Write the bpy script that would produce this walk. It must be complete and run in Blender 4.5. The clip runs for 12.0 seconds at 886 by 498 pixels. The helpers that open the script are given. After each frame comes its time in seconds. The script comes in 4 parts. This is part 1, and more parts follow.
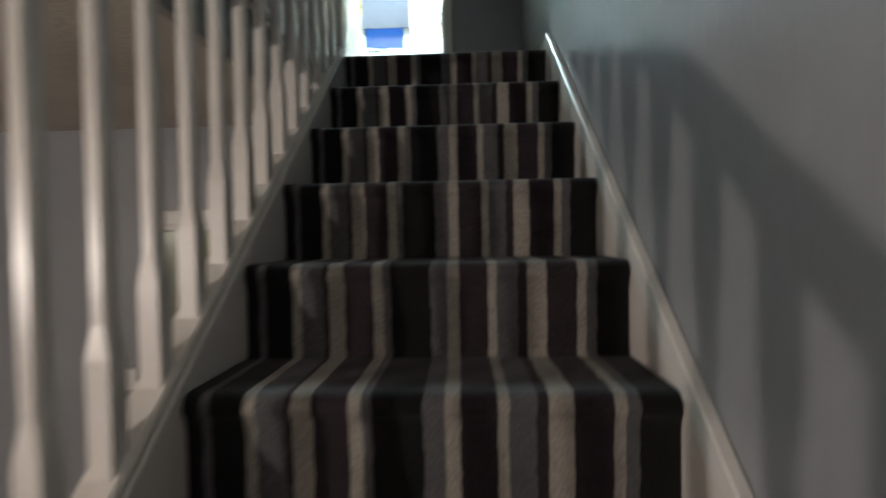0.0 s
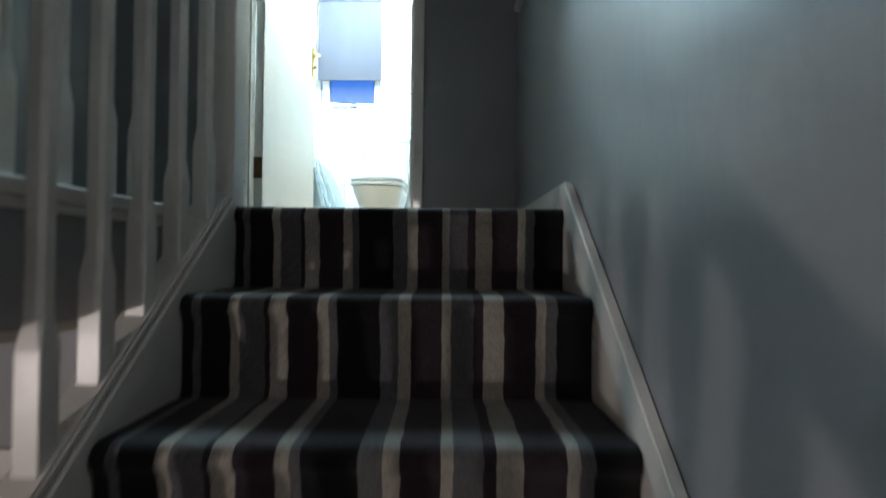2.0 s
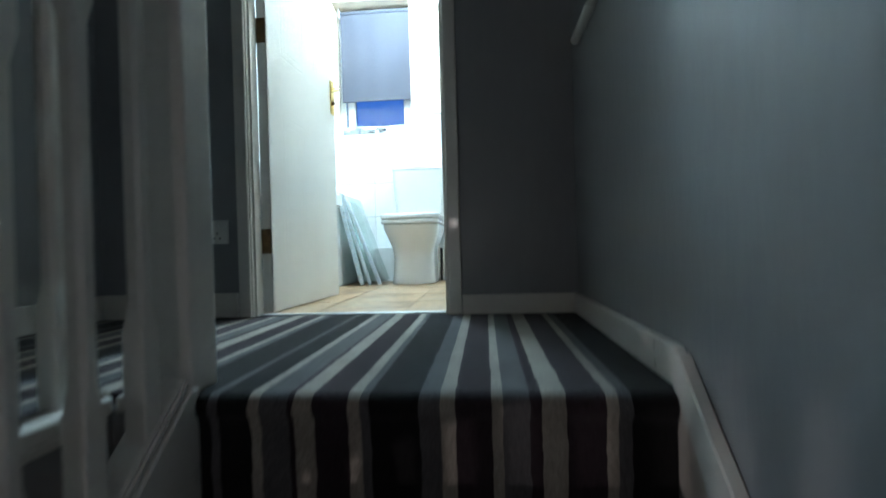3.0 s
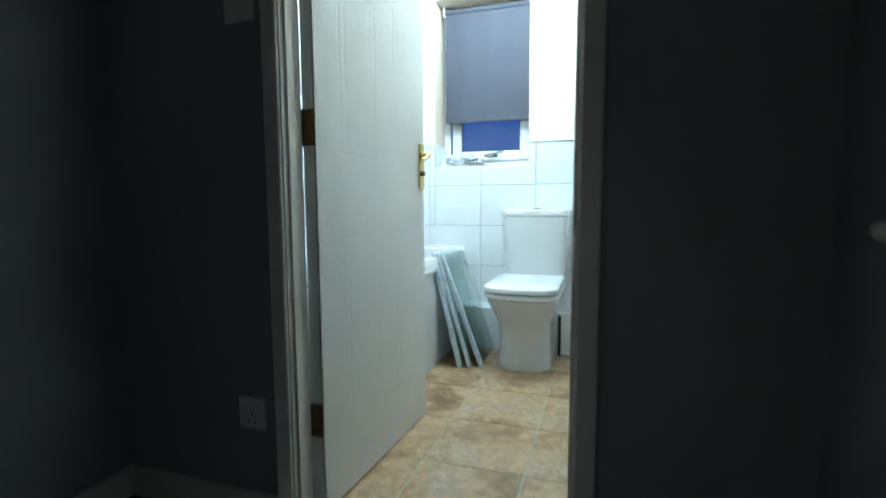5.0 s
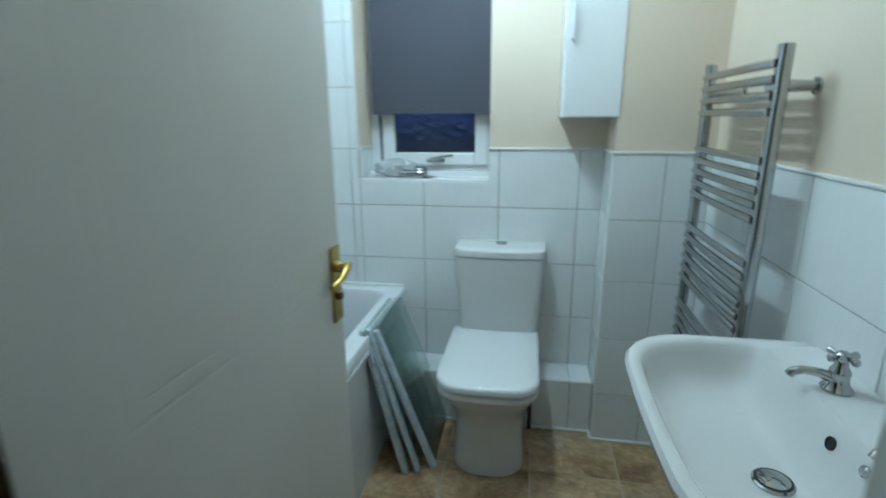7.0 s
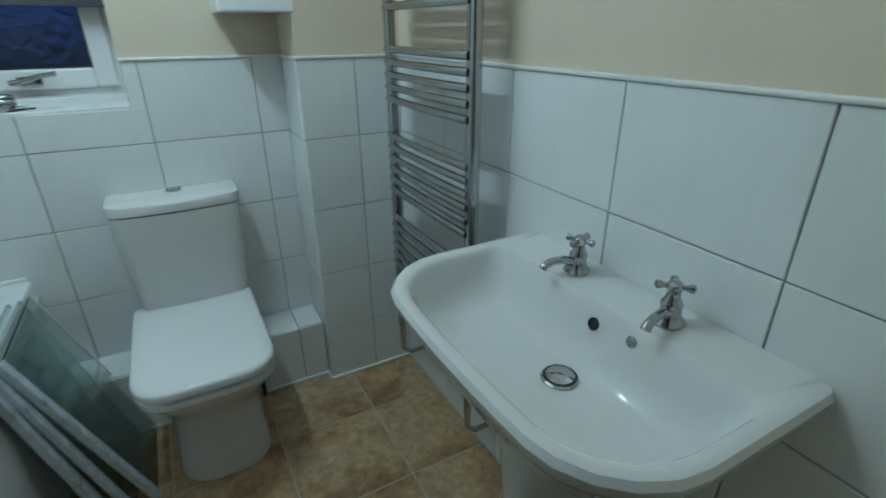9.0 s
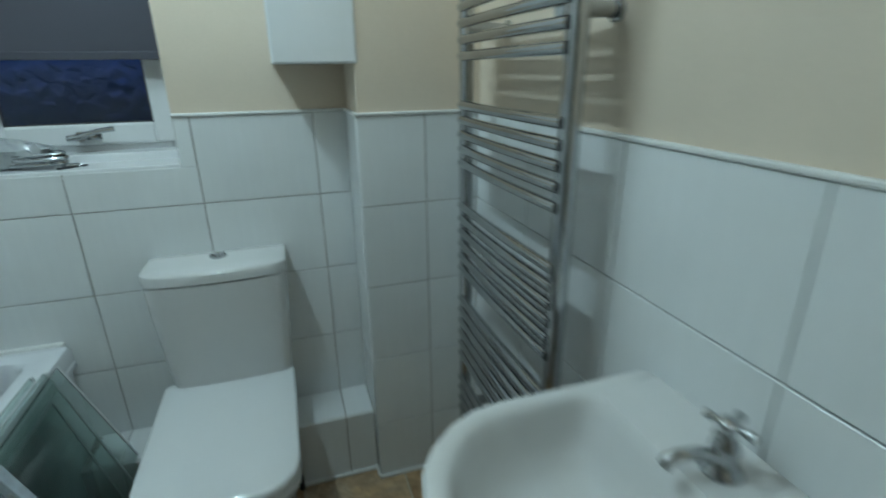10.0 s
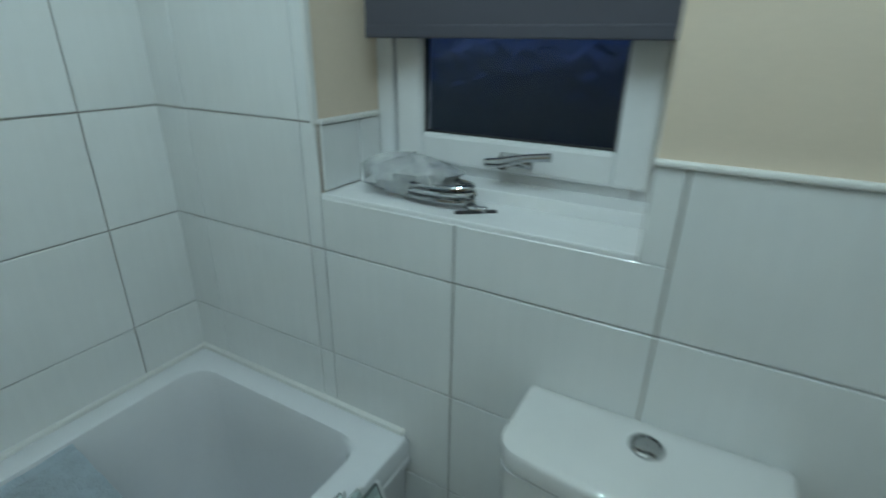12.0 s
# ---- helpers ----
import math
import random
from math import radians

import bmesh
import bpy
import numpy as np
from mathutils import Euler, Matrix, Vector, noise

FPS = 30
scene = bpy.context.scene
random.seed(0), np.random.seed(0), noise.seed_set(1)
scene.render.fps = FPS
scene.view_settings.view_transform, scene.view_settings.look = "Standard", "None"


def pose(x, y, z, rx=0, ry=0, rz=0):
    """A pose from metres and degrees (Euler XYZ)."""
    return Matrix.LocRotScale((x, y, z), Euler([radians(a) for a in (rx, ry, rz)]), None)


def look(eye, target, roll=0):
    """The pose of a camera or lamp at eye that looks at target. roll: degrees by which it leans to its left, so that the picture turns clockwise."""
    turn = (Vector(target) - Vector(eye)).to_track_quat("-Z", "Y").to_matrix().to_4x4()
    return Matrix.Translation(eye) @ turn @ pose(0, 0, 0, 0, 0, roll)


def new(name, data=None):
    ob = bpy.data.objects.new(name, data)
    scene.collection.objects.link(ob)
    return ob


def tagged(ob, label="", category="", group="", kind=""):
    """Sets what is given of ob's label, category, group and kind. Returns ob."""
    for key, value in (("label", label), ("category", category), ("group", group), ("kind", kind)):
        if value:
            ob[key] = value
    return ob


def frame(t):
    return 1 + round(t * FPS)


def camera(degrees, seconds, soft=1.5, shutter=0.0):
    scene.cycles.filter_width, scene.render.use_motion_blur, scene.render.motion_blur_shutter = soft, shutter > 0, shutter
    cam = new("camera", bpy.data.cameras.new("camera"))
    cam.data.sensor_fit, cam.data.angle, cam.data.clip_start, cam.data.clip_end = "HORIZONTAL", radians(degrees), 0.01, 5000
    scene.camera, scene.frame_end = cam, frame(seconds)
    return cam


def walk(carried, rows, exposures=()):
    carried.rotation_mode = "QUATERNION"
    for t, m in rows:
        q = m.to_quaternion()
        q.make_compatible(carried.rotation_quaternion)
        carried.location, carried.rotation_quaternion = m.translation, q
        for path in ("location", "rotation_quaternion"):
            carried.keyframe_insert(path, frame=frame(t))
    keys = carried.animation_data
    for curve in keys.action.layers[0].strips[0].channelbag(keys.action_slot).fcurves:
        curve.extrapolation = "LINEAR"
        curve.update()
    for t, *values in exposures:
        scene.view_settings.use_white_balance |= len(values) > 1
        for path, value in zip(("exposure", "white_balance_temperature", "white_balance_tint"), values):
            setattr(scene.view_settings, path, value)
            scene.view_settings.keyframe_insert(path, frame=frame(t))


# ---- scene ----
cam = camera(84.2, 12.0, 1.7, 0.7)

PATH = [
    (0, (0.06, -1.916, -0.73), (-0.023, 0.082, -0.769), -1.0),
    (0.5, (0.104, -1.711, -0.591), (0.176, 0.287, -0.66), -0.5),
    (1, (0.108, -1.542, -0.437), (0.078, 0.458, -0.464), -1.3),
    (1.5, (0.087, -1.344, -0.263), (-0.009, 0.654, -0.261), 0.3),
    (2, (0.108, -1.158, -0.12), (0.103, 0.842, -0.083), 0.5),
    (2.5, (0.082, -0.966, 0.06), (-0.019, 1.031, 0.094), -1.2),
    (3, (0.1, -0.778, 0.237), (-0.072, 1.215, 0.228), -1.6),
    (3.2, (0.11, -0.71, 0.31), (-0.075, 1.28, 0.295), -1.2),
    (4.8, (0.058, -0.195, 0.803), (-0.503, 1.71, 0.65), 0.1),
    (5, (0.022, -0.118, 0.879), (-0.604, 1.772, 0.689), -0.3),
    (5.5, (-0.007, 0.062, 1.02), (-0.625, 1.95, 0.788), 1.2),
    (6, (-0.054, 0.276, 1.171), (-0.729, 2.134, 0.867), 0.8),
    (6.5, (-0.139, 0.528, 1.258), (-0.728, 2.396, 0.856), -0.4),
    (7, (-0.248, 0.715, 1.376), (-0.587, 2.616, 0.855), -0.5),
    (7.5, (-0.257, 0.899, 1.343), (-0.337, 2.788, 0.692), -3.5),
    (7.7, (-0.277, 0.947, 1.335), (-0.209, 2.818, 0.631), -2.6),
    (9.3, (-0.328, 1.047, 1.322), (0.59, 2.626, 0.506), -0.5),
    (9.5, (-0.254, 1.111, 1.332), (0.604, 2.754, 0.581), -0.5),
    (10, (-0.139, 1.306, 1.35), (0.433, 3.095, 0.663), -0.8),
    (10.5, (-0.155, 1.572, 1.366), (0.239, 3.422, 0.715), 0.1),
    (11, (-0.16, 1.859, 1.399), (-0.302, 3.738, 0.727), -0.9),
    (11.5, (-0.202, 2.051, 1.392), (-0.927, 3.776, 0.686), -2.7),
    (12, (-0.356, 2.186, 1.379), (-1.253, 3.798, 0.608), 0.9),
]
EXPOSURES = ((0, 2.72, 6450, 10), (1.0, 2.84, 6350, 11), (2.0, 2.70, 6150, 12), (3.0, 2.22, 5950, 13), (4.8, 1.38, 6050, 12), (5.5, 1.03, 6050, 12), (6.0, 0.76, 6050, 12),
             (6.5, 0.42, 5950, 12), (7.0, -0.04, 6050, 11), (7.5, -0.23, 6050, 11), (9.5, -0.53, 6350, 10), (11.0, -0.60, 6500, 10), (12, -0.72, 6550, 10))
walk(cam, [(t, look(e, a, r)) for t, e, a, r in PATH], EXPOSURES)

# strength of the dusk sky, the bathroom's lamps, the hall's lamp and the lamp over the foot of the stairs
WELL_W, WELL_P = 1.25, (-0.25, -2.75, 0.5)
SKY = 1.0
BATH_W, BATH_C = 31.0, (0.70, 1.0, 1.09)
HALL_W, HALL_C, HALL_P = 12.8, (1.0, 0.87, 0.78), (-2.1, -3.077, -0.794)



def part(name, bm, material, parent=None, label="", smooth=False):
    """Links a bmesh as one mesh object, under a thing or a part where one is given."""
    bmesh.ops.recalc_face_normals(bm, faces=bm.faces[:])
    me = bpy.data.meshes.new(name)
    bm.to_mesh(me)
    bm.free()
    if smooth:
        me.shade_smooth()
        me.set_sharp_from_angle(angle=radians(40))
    me.materials.append(material)
    ob = new(name, me)
    if parent is not None:
        ob.parent = parent
    if label:
        ob["label"] = label
    return ob


def empty(name, x=0.0, y=0.0, z=0.0):
    ob = new(name)
    ob.empty_display_size = 0.05
    ob.matrix_basis = pose(x, y, z)
    return ob


def box(bm, x0, x1, y0, y1, z0, z1, bevel=0.0, m=None):
    """Adds a box, with chamfered edges where bevel is given, turned by m."""
    made = bmesh.ops.create_cube(bm, size=1.0, matrix=Matrix.LocRotScale(
        ((x0 + x1) / 2, (y0 + y1) / 2, (z0 + z1) / 2), None, (x1 - x0, y1 - y0, z1 - z0)))
    vs = made["verts"]
    if bevel > 0:
        es = list({e for v in vs for e in v.link_edges})
        out = bmesh.ops.bevel(bm, geom=es, offset=bevel, segments=2, affect="EDGES", profile=0.5)
        vs = list({v for f in out["faces"] for v in f.verts} | {v for v in vs if v.is_valid})
    if m is not None:
        bmesh.ops.transform(bm, matrix=m, verts=vs)
    return vs


def boxes(*rows, bevel=0.0):
    bm = bmesh.new()
    for r in rows:
        box(bm, *r, bevel=bevel)
    return bm


def loft(bm, rings, cap0=True, cap1=True, closed=True):
    """Skins rings of equal count of points."""
    vr = [[bm.verts.new(p) for p in ring] for ring in rings]
    n = len(vr[0])
    for a, b in zip(vr, vr[1:]):
        for i in range(n if closed else n - 1):
            j = (i + 1) % n
            bm.faces.new((a[i], a[j], b[j], b[i]))
    if cap0:
        bm.faces.new(vr[0][::-1])
    if cap1:
        bm.faces.new(vr[-1])
    return vr


def outline(x0, x1, y0, y1, r, z, bow=0.0, k=6, m=6):
    """A rounded rectangle at height z; r: radii of the corners at (x0,y0), (x1,y0), (x1,y1), (x0,y1); bow pushes the y0 side out."""
    cs = ((x0 + r[0], y0 + r[0], r[0], 180), (x1 - r[1], y0 + r[1], r[1], 270),
          (x1 - r[2], y1 - r[2], r[2], 0), (x0 + r[3], y1 - r[3], r[3], 90))
    pts = []
    for i, (cx, cy, rad, a0) in enumerate(cs):
        arc = [(cx + rad * math.cos(radians(a0 + 90 * j / (k - 1))), cy + rad * math.sin(radians(a0 + 90 * j / (k - 1)))) for j in range(k)]
        pts += arc
        nx, ny, nr, na = cs[(i + 1) % 4]
        nxt = (nx + nr * math.cos(radians(na)), ny + nr * math.sin(radians(na)))
        pts += [(arc[-1][0] + (nxt[0] - arc[-1][0]) * j / (m + 1), arc[-1][1] + (nxt[1] - arc[-1][1]) * j / (m + 1)) for j in range(1, m + 1)]
    cx, hw, cy = (x0 + x1) / 2, (x1 - x0) / 2, (y0 + y1) / 2
    return [(x, y - bow * (1 - ((x - cx) / hw) ** 2) * max(0.0, (cy - y) / (cy - y0)), z) for x, y in pts]


def lathe(bm, profile, n=20, m=None):
    """Turns a profile of (radius, height) round z."""
    rings = [[(max(r, 1e-4) * math.cos(2 * math.pi * i / n), max(r, 1e-4) * math.sin(2 * math.pi * i / n), z) for i in range(n)] for r, z in profile]
    vr = loft(bm, rings)
    if m is not None:
        bmesh.ops.transform(bm, matrix=m, verts=[v for ring in vr for v in ring])


def tube(bm, pts, radius, n=12):
    """A round bar along points; radius may be a list."""
    pts = [Vector(p) for p in pts]
    rings = []
    side = None
    for i, p in enumerate(pts):
        d = (pts[min(i + 1, len(pts) - 1)] - pts[max(i - 1, 0)]).normalized()
        if side is None:
            side = d.orthogonal().normalized()
        side = (side - d * side.dot(d)).normalized()
        up = d.cross(side)
        rad = radius[i] if isinstance(radius, (list, tuple)) else radius
        rings.append([p + rad * (math.cos(2 * math.pi * j / n) * side + math.sin(2 * math.pi * j / n) * up) for j in range(n)])
    loft(bm, rings)


# ---- world and light ----
world = bpy.data.worlds.new("dusk")
scene.world = world
world.use_nodes = True
wn = world.node_tree
for nd in list(wn.nodes):
    wn.nodes.remove(nd)
w_out = wn.nodes.new("ShaderNodeOutputWorld")
w_bg = wn.nodes.new("ShaderNodeBackground")
w_co = wn.nodes.new("ShaderNodeTexCoord")
w_sep = wn.nodes.new("ShaderNodeSeparateXYZ")
w_ramp = wn.nodes.new("ShaderNodeValToRGB")
# blue hour: paler over the horizon, deeper blue above
for el, (p, c) in zip(w_ramp.color_ramp.elements, ((0.0, (0.018, 0.045, 0.15, 1)), (0.6, (0.005, 0.034, 0.12, 1)))):
    el.position, el.color = p, c
w_bg.inputs["Strength"].default_value = SKY
wn.links.new(w_co.outputs["Generated"], w_sep.inputs[0])
wn.links.new(w_sep.outputs["Z"], w_ramp.inputs["Fac"])
wn.links.new(w_ramp.outputs["Color"], w_bg.inputs["Color"])
wn.links.new(w_bg.outputs["Background"], w_out.inputs["Surface"])


def lamp(name, x, y, z, watts, colour, radius):
    data = bpy.data.lights.new(name, "POINT")
    data.energy, data.color, data.shadow_soft_size = watts, colour, radius
    ob = new(name, data)
    ob.matrix_basis = pose(x, y, z)
    return ob


for i in range(4):
    lamp("bathroom_bulb_light", -0.54, 1.93 + 0.18 * i, 2.20, BATH_W / 4, BATH_C, 0.024)
lamp("back_room_bulb_light", -0.3, 1.3, -0.6, 1.3, (1.0, 0.95, 0.8), 0.05)
lamp("stairwell_bulb_light", *WELL_P, WELL_W, HALL_C, 0.06)
lamp("hall_bulb_light", *HALL_P, HALL_W, HALL_C, 0.03)


# ---- materials ----
def ramp(nt, stops, constant=False):
    nd = nt.nodes.new("ShaderNodeValToRGB")
    cr = nd.color_ramp
    cr.interpolation = "CONSTANT" if constant else "LINEAR"
    while len(cr.elements) < len(stops):
        cr.elements.new(0.5)
    for e, (p, c) in zip(cr.elements, stops):
        e.position, e.color = p, (*c, 1)
    return nd


def noise_node(nt, scale, detail=4.0, stretch=(1, 1, 1), rough=0.55):
    co = nt.nodes.new("ShaderNodeTexCoord")
    mp = nt.nodes.new("ShaderNodeMapping")
    mp.inputs["Scale"].default_value = stretch
    nz = nt.nodes.new("ShaderNodeTexNoise")
    nz.inputs["Scale"].default_value, nz.inputs["Detail"].default_value, nz.inputs["Roughness"].default_value = scale, detail, rough
    nt.links.new(co.outputs["Object"], mp.inputs["Vector"])
    nt.links.new(mp.outputs["Vector"], nz.inputs["Vector"])
    return nz


def surface(name, colour, rough=0.5, metal=0.0, vary=0.12, big=2.0, fine=60.0, bump=0.1, depth=0.002, stretch=(1, 1, 1), rvary=0.1, coat=0.0, piece=0.0):
    """A painted or solid surface: two scales of tone, uneven gloss, fine relief."""
    mt = bpy.data.materials.new(name)
    mt.use_nodes = True
    nt = mt.node_tree
    bs = nt.nodes["Principled BSDF"]
    bs.inputs["Metallic"].default_value = metal
    bs.inputs["Coat Weight"].default_value = coat
    a, b = noise_node(nt, big, 5.0), noise_node(nt, fine, 3.0, stretch)
    lo = [max(0.0, c * (1 - vary)) for c in colour]
    hi = [min(1.0, c * (1 + vary)) for c in colour]
    ra = ramp(nt, ((0.3, lo), (0.7, hi)))
    nt.links.new(a.outputs["Fac"], ra.inputs["Fac"])
    rb = ramp(nt, ((0.3, [1 - vary * 0.7] * 3), (0.7, [1.0] * 3)))
    nt.links.new(b.outputs["Fac"], rb.inputs["Fac"])
    mx = nt.nodes.new("ShaderNodeMix")
    mx.data_type, mx.blend_type = "RGBA", "MULTIPLY"
    mx.inputs["Factor"].default_value = 1.0
    nt.links.new(ra.outputs["Color"], mx.inputs["A"])
    nt.links.new(rb.outputs["Color"], mx.inputs["B"])
    top = mx.outputs["Result"]
    if piece > 0:
        oi = nt.nodes.new("ShaderNodeObjectInfo")
        rp = ramp(nt, ((0.0, [1 - piece] * 3), (1.0, [1.0] * 3)))
        nt.links.new(oi.outputs["Random"], rp.inputs["Fac"])
        m2 = nt.nodes.new("ShaderNodeMix")
        m2.data_type, m2.blend_type = "RGBA", "MULTIPLY"
        m2.inputs["Factor"].default_value = 1.0
        nt.links.new(top, m2.inputs["A"])
        nt.links.new(rp.outputs["Color"], m2.inputs["B"])
        top = m2.outputs["Result"]
    nt.links.new(top, bs.inputs["Base Color"])
    mr = nt.nodes.new("ShaderNodeMapRange")
    mr.inputs["To Min"].default_value, mr.inputs["To Max"].default_value = max(0.02, rough - rvary), min(1.0, rough + rvary)
    nt.links.new(a.outputs["Fac"], mr.inputs["Value"])
    nt.links.new(mr.outputs["Result"], bs.inputs["Roughness"])
    if bump > 0:
        bp = nt.nodes.new("ShaderNodeBump")
        bp.inputs["Strength"].default_value, bp.inputs["Distance"].default_value = bump, depth
        nt.links.new(b.outputs["Fac"], bp.inputs["Height"])
        nt.links.new(bp.outputs["Normal"], bs.inputs["Normal"])
    return mt


BLACK, PLUM, GREY, BEIGE = (0.013, 0.0125, 0.013), (0.042, 0.031, 0.037), (0.128, 0.125, 0.13), (0.41, 0.373, 0.325)
STRIPES = ((0.0, BLACK), (0.016, GREY), (0.037, BLACK), (0.108, BEIGE), (0.13, GREY), (0.193, PLUM), (0.205, BEIGE), (0.25, PLUM),
           (0.323, BEIGE), (0.35, GREY), (0.37, BLACK), (0.473, GREY), (0.518, BEIGE), (0.548, PLUM), (0.623, BEIGE), (0.648, GREY),
           (0.703, PLUM), (0.725, BEIGE), (0.776, PLUM), (0.853, BEIGE), (0.878, GREY), (0.903, BLACK))


def carpet_material():
    mt = bpy.data.materials.new("striped_carpet")
    mt.use_nodes = True
    nt = mt.node_tree
    bs = nt.nodes["Principled BSDF"]
    bs.inputs["Roughness"].default_value = 0.95
    bs.inputs["Sheen Weight"].default_value = 0.13
    bs.inputs["Sheen Roughness"].default_value = 0.45
    bs.inputs["Specular IOR Level"].default_value = 0.1
    co = nt.nodes.new("ShaderNodeTexCoord")
    sp = nt.nodes.new("ShaderNodeSeparateXYZ")
    nt.links.new(co.outputs["Object"], sp.inputs[0])
    wob = noise_node(nt, 25.0, 3.0)
    w1 = nt.nodes.new("ShaderNodeMath")
    w1.operation, w1.inputs[1].default_value = "MULTIPLY", 0.010
    nt.links.new(wob.outputs["Fac"], w1.inputs[0])
    ad = nt.nodes.new("ShaderNodeMath")
    ad.operation = "ADD"
    nt.links.new(sp.outputs["X"], ad.inputs[0])
    nt.links.new(w1.outputs[0], ad.inputs[1])
    sc = nt.nodes.new("ShaderNodeMath")
    sc.operation, sc.inputs[1].default_value, sc.inputs[2].default_value = "MULTIPLY_ADD", 1 / 0.78, 0.4790
    nt.links.new(ad.outputs[0], sc.inputs[0])
    # the runner drifts a little sideways down the flight
    oi = nt.nodes.new("ShaderNodeObjectInfo")
    sl = nt.nodes.new("ShaderNodeSeparateXYZ")
    nt.links.new(oi.outputs["Location"], sl.inputs[0])
    dr = nt.nodes.new("ShaderNodeMath")
    dr.operation, dr.inputs[1].default_value, dr.inputs[2].default_value = "MULTIPLY_ADD", 0.007, 0.008
    nt.links.new(sl.outputs["Y"], dr.inputs[0])
    sh = nt.nodes.new("ShaderNodeMath")
    sh.operation = "ADD"
    nt.links.new(sc.outputs[0], sh.inputs[0])
    nt.links.new(dr.outputs[0], sh.inputs[1])
    sc = sh
    fr = nt.nodes.new("ShaderNodeMath")
    fr.operation = "FRACT"
    nt.links.new(sc.outputs[0], fr.inputs[0])
    cr = ramp(nt, STRIPES, True)
    nt.links.new(fr.outputs[0], cr.inputs["Fac"])
    pile = noise_node(nt, 190.0, 4.0, (1, 1, 1), 0.7)
    wear = noise_node(nt, 9.0, 4.0)
    r1 = ramp(nt, ((0.3, (0.55,) * 3), (0.7, (1.15,) * 3)))
    r2 = ramp(nt, ((0.3, (0.8,) * 3), (0.7, (1.1,) * 3)))
    nt.links.new(pile.outputs["Fac"], r1.inputs["Fac"])
    nt.links.new(wear.outputs["Fac"], r2.inputs["Fac"])
    last = cr.outputs["Color"]
    for r in (r1, r2):
        mx = nt.nodes.new("ShaderNodeMix")
        mx.data_type, mx.blend_type = "RGBA", "MULTIPLY"
        mx.inputs["Factor"].default_value = 1.0
        nt.links.new(last, mx.inputs["A"])
        nt.links.new(r.outputs["Color"], mx.inputs["B"])
        last = mx.outputs["Result"]
    nt.links.new(last, bs.inputs["Base Color"])
    bp = nt.nodes.new("ShaderNodeBump")
    bp.inputs["Strength"].default_value, bp.inputs["Distance"].default_value = 0.7, 0.004
    nt.links.new(pile.outputs["Fac"], bp.inputs["Height"])
    nt.links.new(bp.outputs["Normal"], bs.inputs["Normal"])
    return mt


def vinyl_material():
    mt = surface("brown_slate_vinyl", (0.3, 0.2, 0.11), 0.35)
    nt = mt.node_tree
    bs = nt.nodes["Principled BSDF"]
    oi = nt.nodes.new("ShaderNodeObjectInfo")
    co = nt.nodes.new("ShaderNodeTexCoord")
    ad = nt.nodes.new("ShaderNodeVectorMath")
    ad.operation = "ADD"
    ml = nt.nodes.new("ShaderNodeMath")
    ml.operation, ml.inputs[1].default_value = "MULTIPLY", 40.0
    nt.links.new(oi.outputs["Random"], ml.inputs[0])
    nt.links.new(co.outputs["Object"], ad.inputs[0])
    nt.links.new(ml.outputs[0], ad.inputs[1])
    big, small = nt.nodes.new("ShaderNodeTexNoise"), nt.nodes.new("ShaderNodeTexNoise")
    for nd, s, d in ((big, 4.6, 8.0), (small, 34.0, 6.0)):
        nd.inputs["Scale"].default_value, nd.inputs["Detail"].default_value, nd.inputs["Roughness"].default_value = s, d, 0.62
        nd.inputs["Distortion"].default_value = 0.45
        nt.links.new(ad.outputs[0], nd.inputs["Vector"])
    r1 = ramp(nt, ((0.28, (0.14, 0.074, 0.038)), (0.42, (0.35, 0.21, 0.105)), (0.52, (0.53, 0.35, 0.195)), (0.62, (0.45, 0.315, 0.195)), (0.78, (0.68, 0.54, 0.39))))
    r2 = ramp(nt, ((0.3, (0.62,) * 3), (0.65, (1.1,) * 3)))
    nt.links.new(big.outputs["Fac"], r1.inputs["Fac"])
    nt.links.new(small.outputs["Fac"], r2.inputs["Fac"])
    mx = nt.nodes.new("ShaderNodeMix")
    mx.data_type, mx.blend_type = "RGBA", "MULTIPLY"
    mx.inputs["Factor"].default_value = 1.0
    nt.links.new(r1.outputs["Color"], mx.inputs["A"])
    nt.links.new(r2.outputs["Color"], mx.inputs["B"])
    nt.links.new(mx.outputs["Result"], bs.inputs["Base Color"])
    return mt


def glass_material(name, tint, rough, scale=0.0, strength=0.0):
    mt = bpy.data.materials.new(name)
    mt.use_nodes = True
    nt = mt.node_tree
    bs = nt.nodes["Principled BSDF"]
    bs.inputs["Base Color"].default_value = (*tint, 1)
    bs.inputs["Transmission Weight"].default_value = 1.0
    bs.inputs["Roughness"].default_value = rough
    bs.inputs["IOR"].default_value = 1.45
    if scale:
        vo = nt.nodes.new("ShaderNodeTexVoronoi")
        vo.inputs["Scale"].default_value = scale
        co = nt.nodes.new("ShaderNodeTexCoord")
        nt.links.new(co.outputs["Object"], vo.inputs["Vector"])
        bp = nt.nodes.new("ShaderNodeBump")
        bp.inputs["Strength"].default_value, bp.inputs["Distance"].default_value = strength, 0.01
        nt.links.new(vo.outputs["Distance"], bp.inputs["Height"])
        nt.links.new(bp.outputs["Normal"], bs.inputs["Normal"])
    return mt


